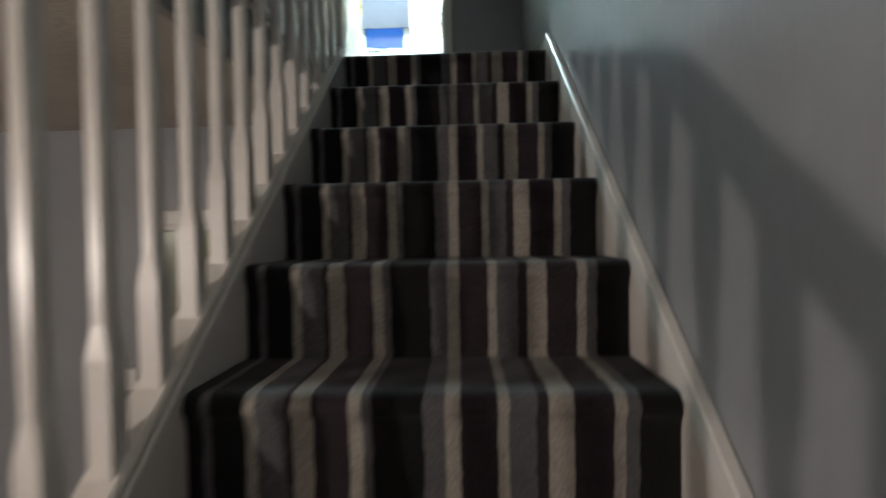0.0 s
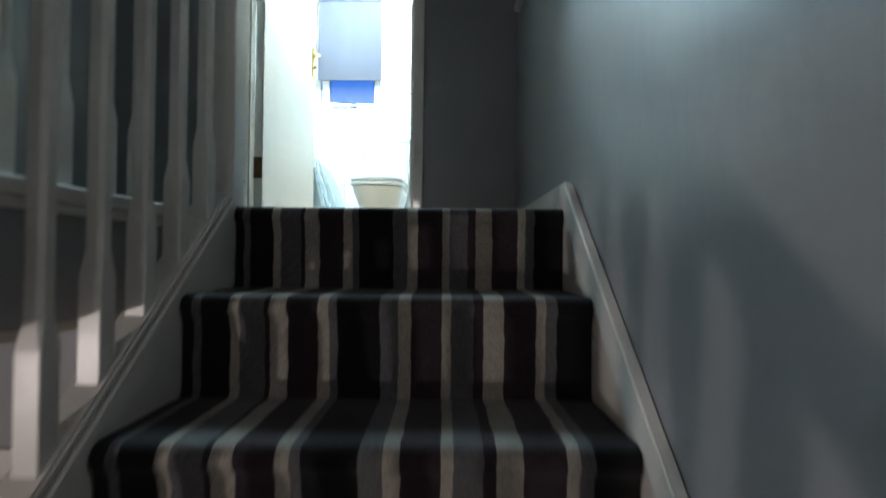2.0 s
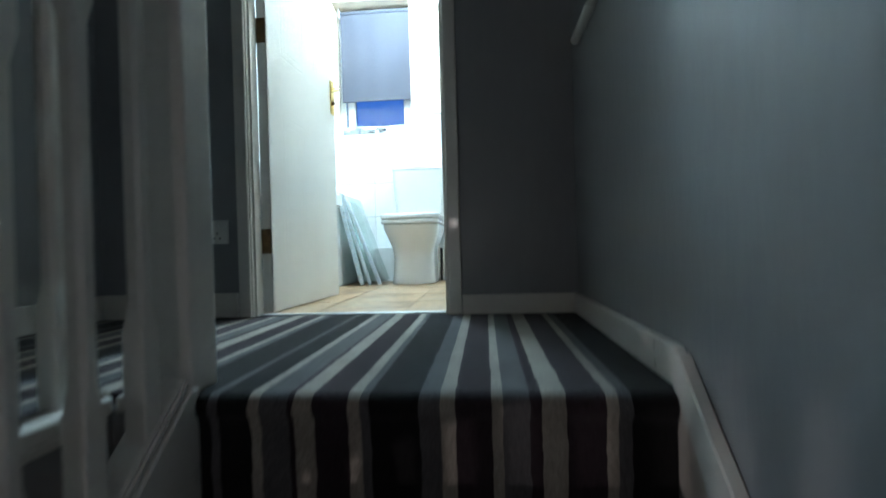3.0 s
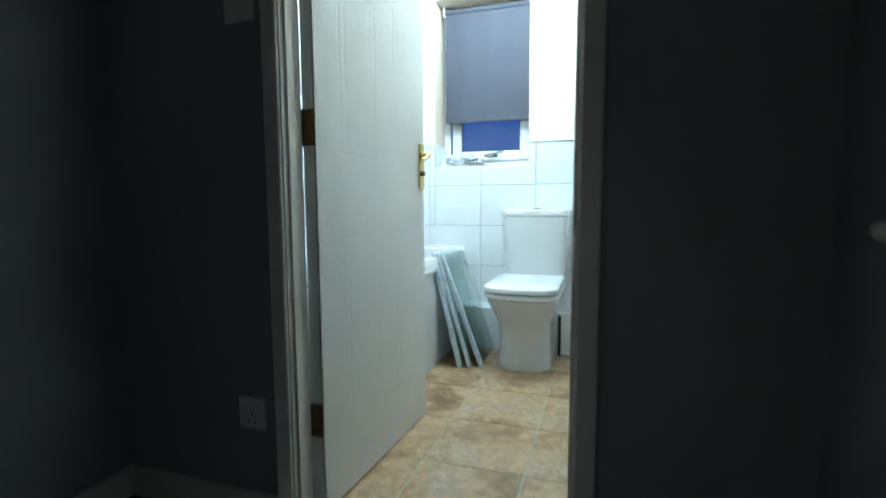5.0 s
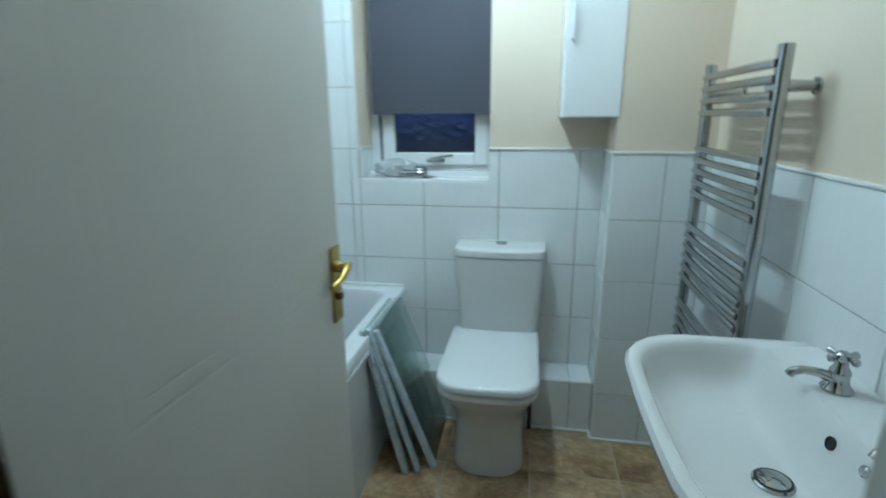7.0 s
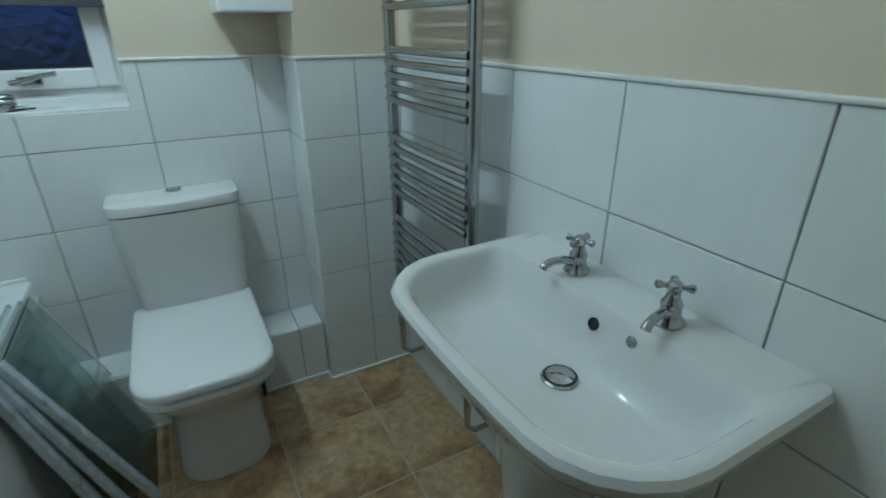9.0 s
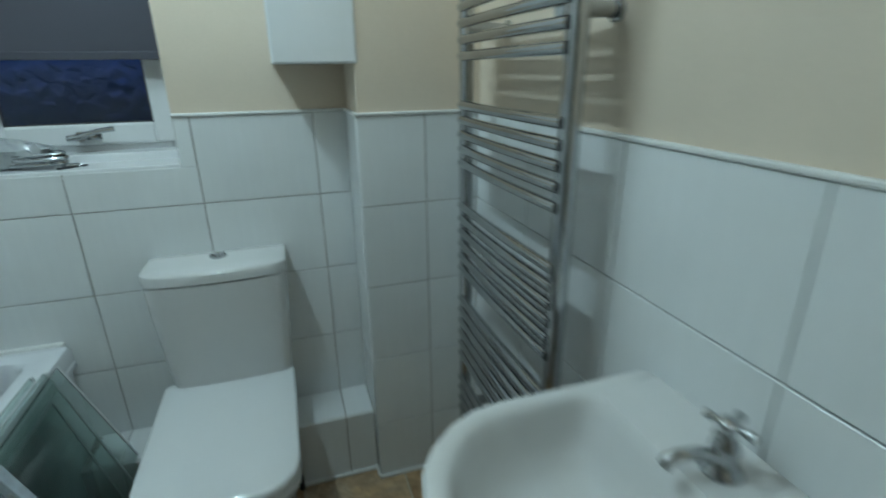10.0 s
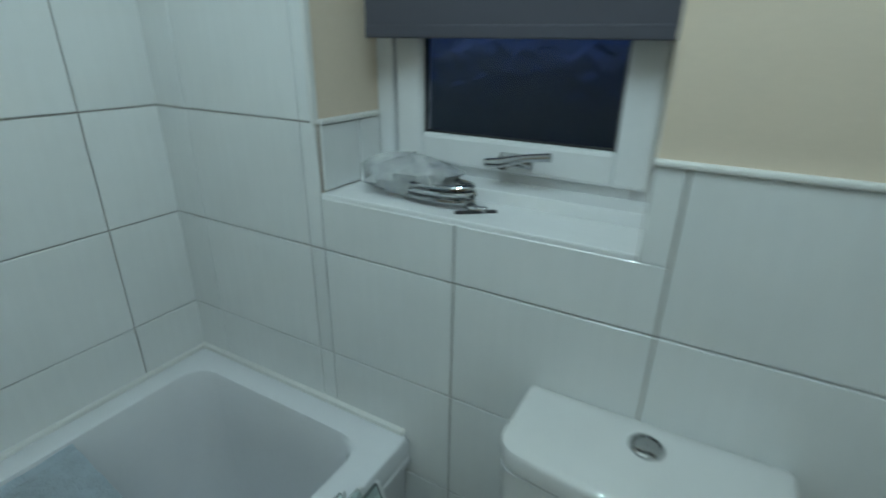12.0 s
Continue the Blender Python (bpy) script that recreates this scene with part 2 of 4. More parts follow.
CARPET = carpet_material()
GREY_PAINT = surface("grey_wall_paint", (0.28, 0.288, 0.298), 0.34, vary=0.06, big=2.2, fine=42, bump=0.35, depth=0.0022, stretch=(1, 1, 0.3), rvary=0.14)
GREY_PAINT.node_tree.nodes["Principled BSDF"].inputs["Specular IOR Level"].default_value = 0.36
CREAM = surface("cream_wall_paint", (0.71, 0.595, 0.475), 0.6, vary=0.05, big=1.5, fine=160, bump=0.15, depth=0.001)
CEIL = surface("white_ceiling_paint", (0.72, 0.71, 0.69), 0.8, vary=0.05, fine=90, bump=0.3, depth=0.002)
ARTEX = surface("stippled_ceiling_plaster", (0.6, 0.54, 0.46), 0.85, vary=0.12, fine=70, bump=0.9, depth=0.006)
GLOSS = surface("white_gloss_paint", (0.74, 0.71, 0.66), 0.3, vary=0.06, big=5, fine=90, bump=0.15, depth=0.001, coat=0.2)
DOOR_PAINT = surface("white_woodgrain_door_paint", (0.70, 0.69, 0.67), 0.42, vary=0.04, big=3, fine=40, bump=0.35, depth=0.0012, stretch=(9, 9, 0.6))
TILE = surface("white_ceramic_tile", (0.80, 0.815, 0.815), 0.13, vary=0.035, big=4, fine=22, bump=0.06, depth=0.001, stretch=(3.0, 3.0, 0.25), rvary=0.06, piece=0.05)
GROUT = surface("grey_tile_grout", (0.34, 0.305, 0.27), 0.9, vary=0.2, big=6, fine=120, bump=0.4)
SILICONE = surface("white_sealant", (0.75, 0.75, 0.73), 0.4, vary=0.05)
CERAMIC = surface("white_vitreous_china", (0.70, 0.70, 0.695), 0.022, vary=0.015, bump=0.0, rvary=0.008)
LID = surface("white_moulded_plastic", (0.78, 0.79, 0.80), 0.09, vary=0.015, bump=0.0, rvary=0.03)
ACRYLIC = surface("white_bath_acrylic", (0.76, 0.77, 0.80), 0.14, vary=0.02, bump=0.0, rvary=0.05)
UPVC = surface("white_window_plastic", (0.78, 0.79, 0.80), 0.25, vary=0.03, bump=0.02, rvary=0.05)
CHROME = surface("polished_chrome", (0.45, 0.46, 0.47), 0.08, metal=1.0, vary=0.06, big=20, bump=0.0, rvary=0.05)
ALU = surface("satin_aluminium", (0.66, 0.68, 0.69), 0.42, metal=0.75, vary=0.1, bump=0.05)
PROFILE = surface("pale_blue_filmed_profile", (0.60, 0.68, 0.75), 0.3, metal=0.2, vary=0.2, big=25, bump=0.2)
BRASS = surface("polished_brass", (0.60, 0.44, 0.14), 0.2, metal=1.0, vary=0.12, big=30, bump=0.0)
OLD_BRASS = surface("tarnished_brass", (0.15, 0.10, 0.05), 0.5, metal=1.0, vary=0.25, big=30, bump=0.05)
BLIND = surface("dark_slate_blind_fabric", (0.072, 0.072, 0.092), 0.85, vary=0.06, fine=300, bump=0.3, depth=0.0008)
RUBBER = surface("black_rubber", (0.02, 0.02, 0.022), 0.6, vary=0.1)
VINYL = vinyl_material()
JOINT = surface("pale_vinyl_joint", (0.5, 0.42, 0.31), 0.6, vary=0.15)
PLASTIC = surface("white_switch_plastic", (0.72, 0.71, 0.68), 0.3, vary=0.03, bump=0.0)
GREEN_PAINT = surface("pale_green_wall_paint", (0.45, 0.46, 0.22), 0.7, vary=0.06)
DARK_WOOD = surface("dark_stained_wood", (0.05, 0.04, 0.03), 0.5, vary=0.2, stretch=(6, 6, 0.5))
HALL_CARPET = surface("dark_hall_carpet", (0.05, 0.048, 0.046), 0.95, vary=0.2, fine=300, bump=0.5)
PANE = glass_material("obscured_window_glass", (0.9, 0.93, 0.96), 0.24, 26.0, 0.28)
CLEAR = glass_material("green_tinted_glass", (0.80, 0.93, 0.90), 0.03)
FILM = surface("pale_blue_protective_film", (0.66, 0.75, 0.82), 0.12, vary=0.15, big=12, fine=35, bump=0.9, depth=0.012)
BAG = surface("crinkled_plastic_film", (0.84, 0.87, 0.91), 0.14, vary=0.15, big=18, fine=60, bump=0.4, depth=0.003)
BAG.node_tree.nodes["Principled BSDF"].inputs["Transmission Weight"].default_value = 0.55
SOIL = surface("dark_garden_ground", (0.035, 0.04, 0.03), 0.95, vary=0.3, big=0.3)
BULB = bpy.data.materials.new("lit_bulb")
BULB.use_nodes = True
BULB.node_tree.nodes["Principled BSDF"].inputs["Emission Color"].default_value = (0.95, 1.0, 1.0, 1)
BULB.node_tree.nodes["Principled BSDF"].inputs["Emission Strength"].default_value = 6.0


def structure(name, bm, material, label, category, smooth=False):
    return tagged(part(name, bm, material, None, "", smooth), label, category, "", "structure")


# ---- the plan ----
WALL_R = 0.415          # wall beside the stairs, landing and basin
WALL_L = -1.33          # landing's other wall
EDGE = -0.555           # landing's edge along the stairwell
END = 0.94              # landing's end wall, with the bathroom door
IN = 1.006              # its bathroom side
FAR = 2.889             # window wall
COL_X, COL_Y = 0.062, 2.672
BATH_L = -1.510
TOP = 2.35
HALL_TOP = -0.255
RISE, GOING, STEPS = 0.194, 0.2325, 13
HALL_Z = -RISE * STEPS
TRIM = 1.236
BACK = -4.2

structure("wall_east", boxes((WALL_R, WALL_R + 0.15, BACK, 1.0, HALL_Z - 0.1, TOP)), GREY_PAINT, "plain grey painted stairwell wall", "wall")
structure("wall_east_bathroom", boxes((WALL_R, WALL_R + 0.15, 1.0, FAR + 0.2, -0.1, TOP)), CREAM, "cream painted bathroom wall above half tiling", "wall")
structure("wall_west", boxes((WALL_L - 0.15, WALL_L, BACK, END, HALL_TOP + 0.02, TOP)), GREY_PAINT, "plain grey painted landing wall", "wall")
structure("wall_south", boxes((-2.4, WALL_R + 0.15, BACK - 0.15, BACK, HALL_Z - 0.1, TOP)), GREY_PAINT, "plain grey painted end wall", "wall")
structure("wall_north", boxes((WALL_L - 0.15, -0.77, END, 0.972, -0.05, TOP), (-0.005, WALL_R, END, 0.972, -0.05, TOP), (-0.77, -0.005, END, 0.972, 2.02, TOP)),
          GREY_PAINT, "grey painted landing wall round the bathroom doorway", "wall")
structure("wall_south_bathroom", boxes((BATH_L - 0.15, -0.77, 0.972, IN, -0.05, TOP), (-0.005, WALL_R, 0.972, IN, -0.05, TOP), (-0.77, -0.005, 0.972, IN, 2.02, TOP)),
          CREAM, "cream painted bathroom wall round the doorway", "wall")
structure("wall_west_bathroom", boxes((BATH_L - 0.15, BATH_L, IN, FAR + 0.2, -0.1, TOP)), CREAM, "bathroom wall behind the bath tiling", "wall")
WX0, WX1, WZ0, WZ1 = -1.022, -0.426, 1.105, 2.125
structure("wall_north_bathroom", boxes((BATH_L, WX0, FAR, FAR + 0.28, -0.1, TOP), (WX1, WALL_R, FAR, FAR + 0.28, -0.1, TOP),
          (WX0, WX1, FAR, FAR + 0.28, -0.1, WZ0 - 0.012), (WX0, WX1, FAR, FAR + 0.28, WZ1, TOP)), CREAM, "cream painted wall with a deep window opening", "wall")
structure("wall_pipe_boxing", boxes((COL_X, WALL_R, COL_Y, FAR, 0.0, TOP)), CREAM, "cream painted boxed-in corner column, half tiled", "wall")
structure("ceiling", boxes((BATH_L - 0.15, WALL_R + 0.15, BACK, FAR + 0.28, TOP, TOP + 0.1)), CEIL, "plain white painted ceiling", "ceiling")
structure("floor_landing", boxes((WALL_L - 0.15, EDGE + 0.001, BACK, 0.021, HALL_TOP + 0.02, -0.022), (WALL_L - 0.15, -0.47, 0.021, 1.0, HALL_TOP + 0.02, -0.022), (-0.47, WALL_R, 0.04, 1.0, HALL_TOP + 0.02, -0.022)),
          GREY_PAINT, "grey painted floor edge of the landing", "floor")
structure("floor_landing_carpet", boxes((WALL_L, EDGE - 0.03, BACK, 0.021, -0.022, -0.002), (WALL_L, -0.392, 0.021, 0.985, -0.022, 0.0), (-0.392, WALL_R, 0.03, 0.985, -0.022, 0.0)),
          CARPET, "dark striped carpet in black, grey and beige", "carpet")
structure("ceiling_hall", boxes((-2.4, EDGE, BACK, 0.05, HALL_TOP, HALL_TOP + 0.018)), ARTEX, "stippled cream hall ceiling under the landing", "ceiling")
structure("floor_bathroom", boxes((BATH_L, WALL_R, 0.99, FAR, -0.1, -0.002)), JOINT, "pale joints of a tile-pattern vinyl floor", "floor")

# the hall below the landing
HDX0, HDX1, HDZ = -1.185, -0.42, -0.653
structure("wall_hall_north", boxes((-2.4, HDX0, 0.05, 0.15, HALL_Z, HALL_TOP), (HDX0, HDX1, 0.05, 0.15, HDZ, HALL_TOP), (HDX1, WALL_R, 0.05, 0.15, HALL_Z, HALL_TOP)),
          GREY_PAINT, "grey painted hall wall with a doorway", "wall")
structure("wall_hall_west", boxes((-2.55, -2.4, BACK, 2.4, HALL_Z, HALL_TOP)), GREY_PAINT, "plain grey hall wall", "wall")
structure("floor_hall", boxes((-2.55, WALL_R, BACK, 2.4, HALL_Z - 0.1, HALL_Z)), HALL_CARPET, "dark carpeted hall floor", "floor")
structure("wall_back_room", boxes((-2.4, WALL_R, 2.3, 2.4, HALL_Z, HALL_TOP)), GREEN_PAINT, "pale green wall of the room beyond the hall", "wall")
structure("wall_back_room_west", boxes((-1.86, -1.76, 0.15, 2.3, HALL_Z, HALL_TOP - 0.02)), GREEN_PAINT, "pale green side wall of the room beyond the hall", "wall")
structure("wall_back_room_east", boxes((WALL_R, WALL_R + 0.15, 1.0, 2.4, HALL_Z, -0.1)), GREEN_PAINT, "pale green side wall of the far room", "wall")
structure("ceiling_back_room", boxes((-2.4, WALL_R, 0.15, 2.3, HALL_TOP - 0.02, HALL_TOP)), CEIL, "white ceiling of the room beyond the hall", "ceiling")
trim_hall = structure("trim_hall_doorway", boxes((HDX0 - 0.06, HDX0, 0.035, 0.05, HALL_Z, HDZ + 0.06), (HDX1, HDX1 + 0.06, 0.035, 0.05, HALL_Z, HDZ + 0.06),
                      (HDX0, HDX1, 0.035, 0.05, HDZ, HDZ + 0.06), bevel=0.004), GLOSS, "cream gloss architrave round the hall doorway", "trim")
structure("trim_hall_lining", boxes((HDX0, HDX0 + 0.02, 0.05, 0.16, HALL_Z, HDZ), (HDX1 - 0.02, HDX1, 0.05, 0.16, HALL_Z, HDZ), (HDX0 + 0.02, HDX1 - 0.02, 0.05, 0.16, HDZ - 0.02, HDZ)),
          GLOSS, "cream gloss lining of the hall doorway", "trim")
structure("baseboard_hall", boxes((-2.4, HDX0 - 0.06, 0.034, 0.05, HALL_Z, HALL_Z + 0.11), bevel=0.004), GLOSS, "cream gloss skirting board in the hall", "baseboard")


def hall_cupboard():
    th = empty("tall_cupboard", -1.02, 1.15, HALL_Z)
    part("body", boxes((-0.24, 0.24, -0.2, 0.2, 0, 1.78), bevel=0.006), DARK_WOOD, th)
    for s in (-1, 1):
        d = part("door", boxes((min(s * 0.003, s * 0.235), max(s * 0.003, s * 0.235), -0.22, -0.2, 0.05, 1.74), bevel=0.004), DARK_WOOD, th)
        part("knob", boxes((s * 0.03 - 0.012, s * 0.03 + 0.012, -0.245, -0.22, 0.9, 0.924), bevel=0.005), OLD_BRASS, d)
    tagged(th, "dark wooden cupboard standing in the room beyond", "cupboard")


hall_cupboard()


def wall_plate(name, label, x, y, z, w, h, rockers, holes=0):
    """A switch or socket plate on a wall that faces -y."""
    th = empty(name, x, y, z)
    part("plate", boxes((-w / 2, w / 2, -0.009, 0, -h / 2, h / 2), bevel=0.002), PLASTIC, th)
    for i in range(rockers):
        cx = (i - (rockers - 1) / 2) * 0.036
        zc = h * 0.2 if holes else 0.0
        part("rocker", boxes((cx - 0.007, cx + 0.007, -0.014, -0.008, zc - 0.011, zc + 0.011), bevel=0.0015), PLASTIC, th)
    # slots are thin black blocks, the shade inside them put into the colour
    for i in range(holes):
        cx = (i - (holes - 1) / 2) * 0.04
        for dx, dz in ((0, -0.004), (-0.011, -0.022), (0.011, -0.022)):
            part("pin_slot", boxes((cx + dx - 0.0025, cx + dx + 0.0025, -0.0096, -0.0088, dz - 0.004, dz + 0.004)), RUBBER, th)
    tagged(th, label, "switch" if not holes else "socket")


wall_plate("light_switch", "white plastic light switch on the hall wall", -1.34, 0.05, -1.285, 0.086, 0.086, 1)
wall_plate("light_switch", "white plastic light switch beside the bathroom door", -0.862, END, 1.375, 0.086, 0.086, 1)
wall_plate("light_switch", "white plastic light switch by the stair-side landing wall", 0.127, END, 1.372, 0.09, 0.086, 2)
wall_plate("power_socket", "white plastic wall socket low beside the bathroom door", -0.872, END, 0.312, 0.082, 0.084, 1, 1)


def bulb_fitting():
    th = empty("ceiling_spotlight_bar", -0.54, 2.20, TOP)
    part("bar", boxes((-0.02, 0.02, -0.37, 0.37, -0.03, 0), bevel=0.004), CHROME, th)
    for i in range(4):
        bm = bmesh.new()
        lathe(bm, ((0.012, -0.03), (0.014, -0.06), (0.034, -0.085), (0.036, -0.11), (0.033, -0.11), (0.028, -0.085)), 18, pose(0, -0.27 + 0.18 * i, 0))
        h = part("spot_head", bm, CHROME, th, "", True)
        bm = bmesh.new()
        lathe(bm, ((0.01, -0.085), (0.022, -0.09), (0.026, -0.104), (0.012, -0.112)), 16, pose(0, -0.27 + 0.18 * i, 0))
        part("bulb", bm, BULB, h, "", True)
    tagged(th, "chrome bar of four lit ceiling spotlights", "ceiling light")


bulb_fitting()


def hall_pendant(x, y, z, label, top=HALL_TOP):
    th = empty("pendant_lamp", x, y, top)
    bm = bmesh.new()
    lathe(bm, ((0.04, 0.0), (0.04, -0.02), (0.01, -0.025)), 18)
    part("ceiling_rose", bm, PLASTIC, th, "", True)
    bm = bmesh.new()
    tube(bm, ((0, 0, -0.02), (0, 0, z - top + 0.11)), 0.004, 8)
    part("flex", bm, PLASTIC, th, "", True)
    bm = bmesh.new()
    lathe(bm, ((0.016, z - top + 0.11), (0.018, z - top + 0.07), (0.012, z - top + 0.06)), 14)
    part("lamp_holder", bm, PLASTIC, th, "", True)
    tagged(th, label, "pendant lamp")


hall_pendant(*WELL_P, "white pendant lamp hanging over the stair foot", TOP)
hall_pendant(*HALL_P, "white pendant lamp hanging in the hall")
hall_pendant(-0.3, 1.3, -0.6, "white pendant lamp in the room beyond the hall")


# ---- stairs ----
def stairs():
    th = empty("staircase", 0, 0, 0)
    w = 0.39
    # one carpeted step: tread, rounded nosing and riser in section, drawn across
    sec = [(GOING + 0.02, 0.0)]
    sec += [(GOING * 0.75, 0.001), (GOING * 0.45, 0.0)]
    for a in range(90, 226, 15):
        sec.append((0.024 + 0.024 * math.cos(radians(a)), -0.024 + 0.024 * math.sin(radians(a))))
    sec += [(0.011, -0.06), (0.012, -0.12), (0.012, -RISE + 0.02), (0.010, -RISE + 0.006), (0.004, -RISE - 0.002), (0.004, -RISE - 0.012), (GOING + 0.024, -RISE - 0.012)]
    bm = bmesh.new()
    nx = 8
    loft(bm, [[(-w + 2 * w * i / nx, y, z) for y, z in sec] for i in range(nx + 1)])
    first = part("step", bm, CARPET, th, "striped carpeted step", True)
    first.matrix_basis = pose(0, 0, -RISE)
    for i in range(2, STEPS):
        ob = first.copy()
        scene.collection.objects.link(ob)
        ob.matrix_basis = pose(0, -GOING * i, -RISE * i)
    first.matrix_basis = pose(0, -GOING, -RISE)
    bm = bmesh.new()
    top = [(0.032, 0.0)] + sec[3:-1] + [(0.032, -RISE - 0.012)]
    loft(bm, [[(-w + 2 * w * i / nx, y, z) for y, z in top] for i in range(nx + 1)])
    part("landing_nosing", bm, CARPET, th, "striped carpet over the top stair edge", True)
    # strings: boards along the slope, the outer one with a capping
    s = RISE / GOING
    y1 = -GOING * (STEPS - 0.2)

    def board(x0, x1, lift, drop, peak):
        b = bmesh.new()
        ring = [(y1, y1 * s + lift), (peak[0], peak[1]), (peak[0] + 0.02, peak[1] - 0.004), (peak[0] + 0.02, -0.3), (-0.1, -0.1 * s - drop), (y1, y1 * s - drop)]
        loft(b, [[(x, y, z) for y, z in ring] for x in (x0, x1)])
        bmesh.ops.bevel(b, geom=b.edges[:], offset=0.003, segments=1, affect="EDGES")
        return b
    part("wall_string", board(0.392, WALL_R - 0.001, 0.012, 0.35, (0.012, 0.062)), GLOSS, th, "white painted string board")
    part("outer_string", board(-0.452, -0.392, 0.012, 0.36, (0.0, 0.012)), GLOSS, th, "white painted string board")
    b = bmesh.new()
    ring = [(y1, y1 * s + 0.012), (0.0, 0.012), (0.0, 0.034), (y1, y1 * s + 0.034)]
    loft(b, [[(x, y, z) for y, z in ring] for x in (-0.458, -0.398)])
    bmesh.ops.bevel(b, geom=b.edges[:], offset=0.005, segments=2, affect="EDGES")
    part("base_rail", b, GLOSS, th)
    tagged(th, "straight staircase with dark striped carpet and white painted strings", "staircase")
    return s, y1


SLOPE, FOOT = stairs()


def baluster_mesh(bm, foot, top, slope=0.0, a=0.0175, c=0.014):
    """A square post with stopped chamfers: square blocks at both ends, slimmer chamfered shaft between."""
    def ring(h, half, cut, tilt=0.0):
        q = [(half, -half + cut), (half, half - cut), (half - cut, half), (-half + cut, half), (-half, half - cut), (-half, -half + cut), (-half + cut, -half), (half - cut, -half)]
        return [(x, y, h + y * tilt) for x, y in q]
    loft(bm, [ring(foot, a, 0.0015, slope), ring(foot + 0.15, a, 0.0015), ring(foot + 0.195, c, 0.006), ring(top - 0.165, c, 0.006), ring(top - 0.13, a, 0.0015), ring(top, a, 0.0015, slope)])


def balustrade(name, label, x, ys, foot, top, slope, rails):
    th = empty(name)
    bm = bmesh.new()
    baluster_mesh(bm, foot, top, slope)
    first = part("baluster", bm, GLOSS, th)
    for i, y in enumerate(ys):
        ob = first if i == 0 else first.copy()
        if i:
            scene.collection.objects.link(ob)
        ob.matrix_basis = pose(x, y, y * slope)
    for nm, b in rails:
        part(nm, b, GLOSS, th)
    tagged(th, label, "balustrade")
    return th


def rail_bar(x, y0, z0, y1, z1, w=0.03, h=0.055):
    b = bmesh.new()
    sec = [(-w, 0), (w, 0), (w, h * 0.45), (w * 0.7, h), (-w * 0.7, h), (-w, h * 0.45)]
    loft(b, [[(x + dx, y, z + dz) for dx, dz in sec] for y, z in ((y0, z0), (y1, z1))])
    return b


stair_ys = [-0.401 - 0.109 * k for k in range(-3, 22)]
balustrade("stair_balustrade", "white painted wooden stair balusters with chamfered shafts", -0.427, stair_ys, 0.03, 0.86, SLOPE,
           [("handrail", rail_bar(-0.427, FOOT, FOOT * SLOPE + 0.86, -0.012, 0.85))])
balustrade("landing_balustrade", "white painted wooden balusters along the landing edge", -0.58, [-0.06 - 0.118 * k for k in range(0, 33)], 0.0, 0.86, 0.0,
           [("handrail", rail_bar(-0.58, BACK, 0.86, -0.002, 0.86))])


def newel(x, y, z0, z1):
    th = empty("newel_post", x, y, z0)
    h = z1 - z0
    part("post", boxes((-0.041, 0.041, -0.041, 0.041, 0, h), bevel=0.006), GLOSS, th)
    part("cap", boxes((-0.05, 0.05, -0.05, 0.05, h, h + 0.02), (-0.036, 0.036, -0.036, 0.036, h + 0.02, h + 0.04), bevel=0.005), GLOSS, th)
    tagged(th, "square white painted newel post at the stair head", "newel post")


newel(-0.437, 0.043, -0.25, 1.05)
structure("trim_landing_nosing", boxes((EDGE - 0.03, EDGE + 0.022, BACK, 0.0, -0.03, 0.0), (EDGE, EDGE + 0.012, BACK, 0.0, -0.05, -0.03), (EDGE + 0.022, -0.479, 0.0, 0.022, -0.03, 0.0), bevel=0.006),
          GLOSS, "white painted nosing along the landing edge", "trim")
structure("baseboard_landing", boxes((WALL_R - 0.018, WALL_R, 0.034, END - 0.018, 0.0, 0.068), (0.016, WALL_R, END - 0.018, END, 0.0, 0.068),
          (WALL_L, -0.797, END - 0.018, END, 0.0, 0.09), (WALL_L, WALL_L + 0.018, BACK, END - 0.018, 0.0, 0.09), bevel=0.004), GLOSS, "white painted skirting boards", "baseboard")


def wall_handrail():
    th = empty("wall_handrail", WALL_R, 0.70, 0.835)
    b = bmesh.new()
    x = -0.034
    tube(b, ((x, 0.0, 0.0), (x, -0.1, 0.002), (x, -0.62, 0.008), (x, -0.72, -0.01), (x, -0.82, -0.06), (x, -2.6, -0.06 - 1.78 * SLOPE)), 0.0145, 14)
    part("rail", b, GLOSS, th, "", True)
    for y, z in ((-1.2, -0.06 - 0.38 * SLOPE), (-2.3, -0.06 - 1.48 * SLOPE)):
        b = bmesh.new()
        tube(b, ((0, y, z - 0.05), (-0.03, y, z - 0.05), (x, y, z - 0.018)), 0.007, 8)
        part("bracket", b, GLOSS, th, "", True)
    tagged(th, "white painted round wall handrail on brackets", "handrail")


wall_handrail()

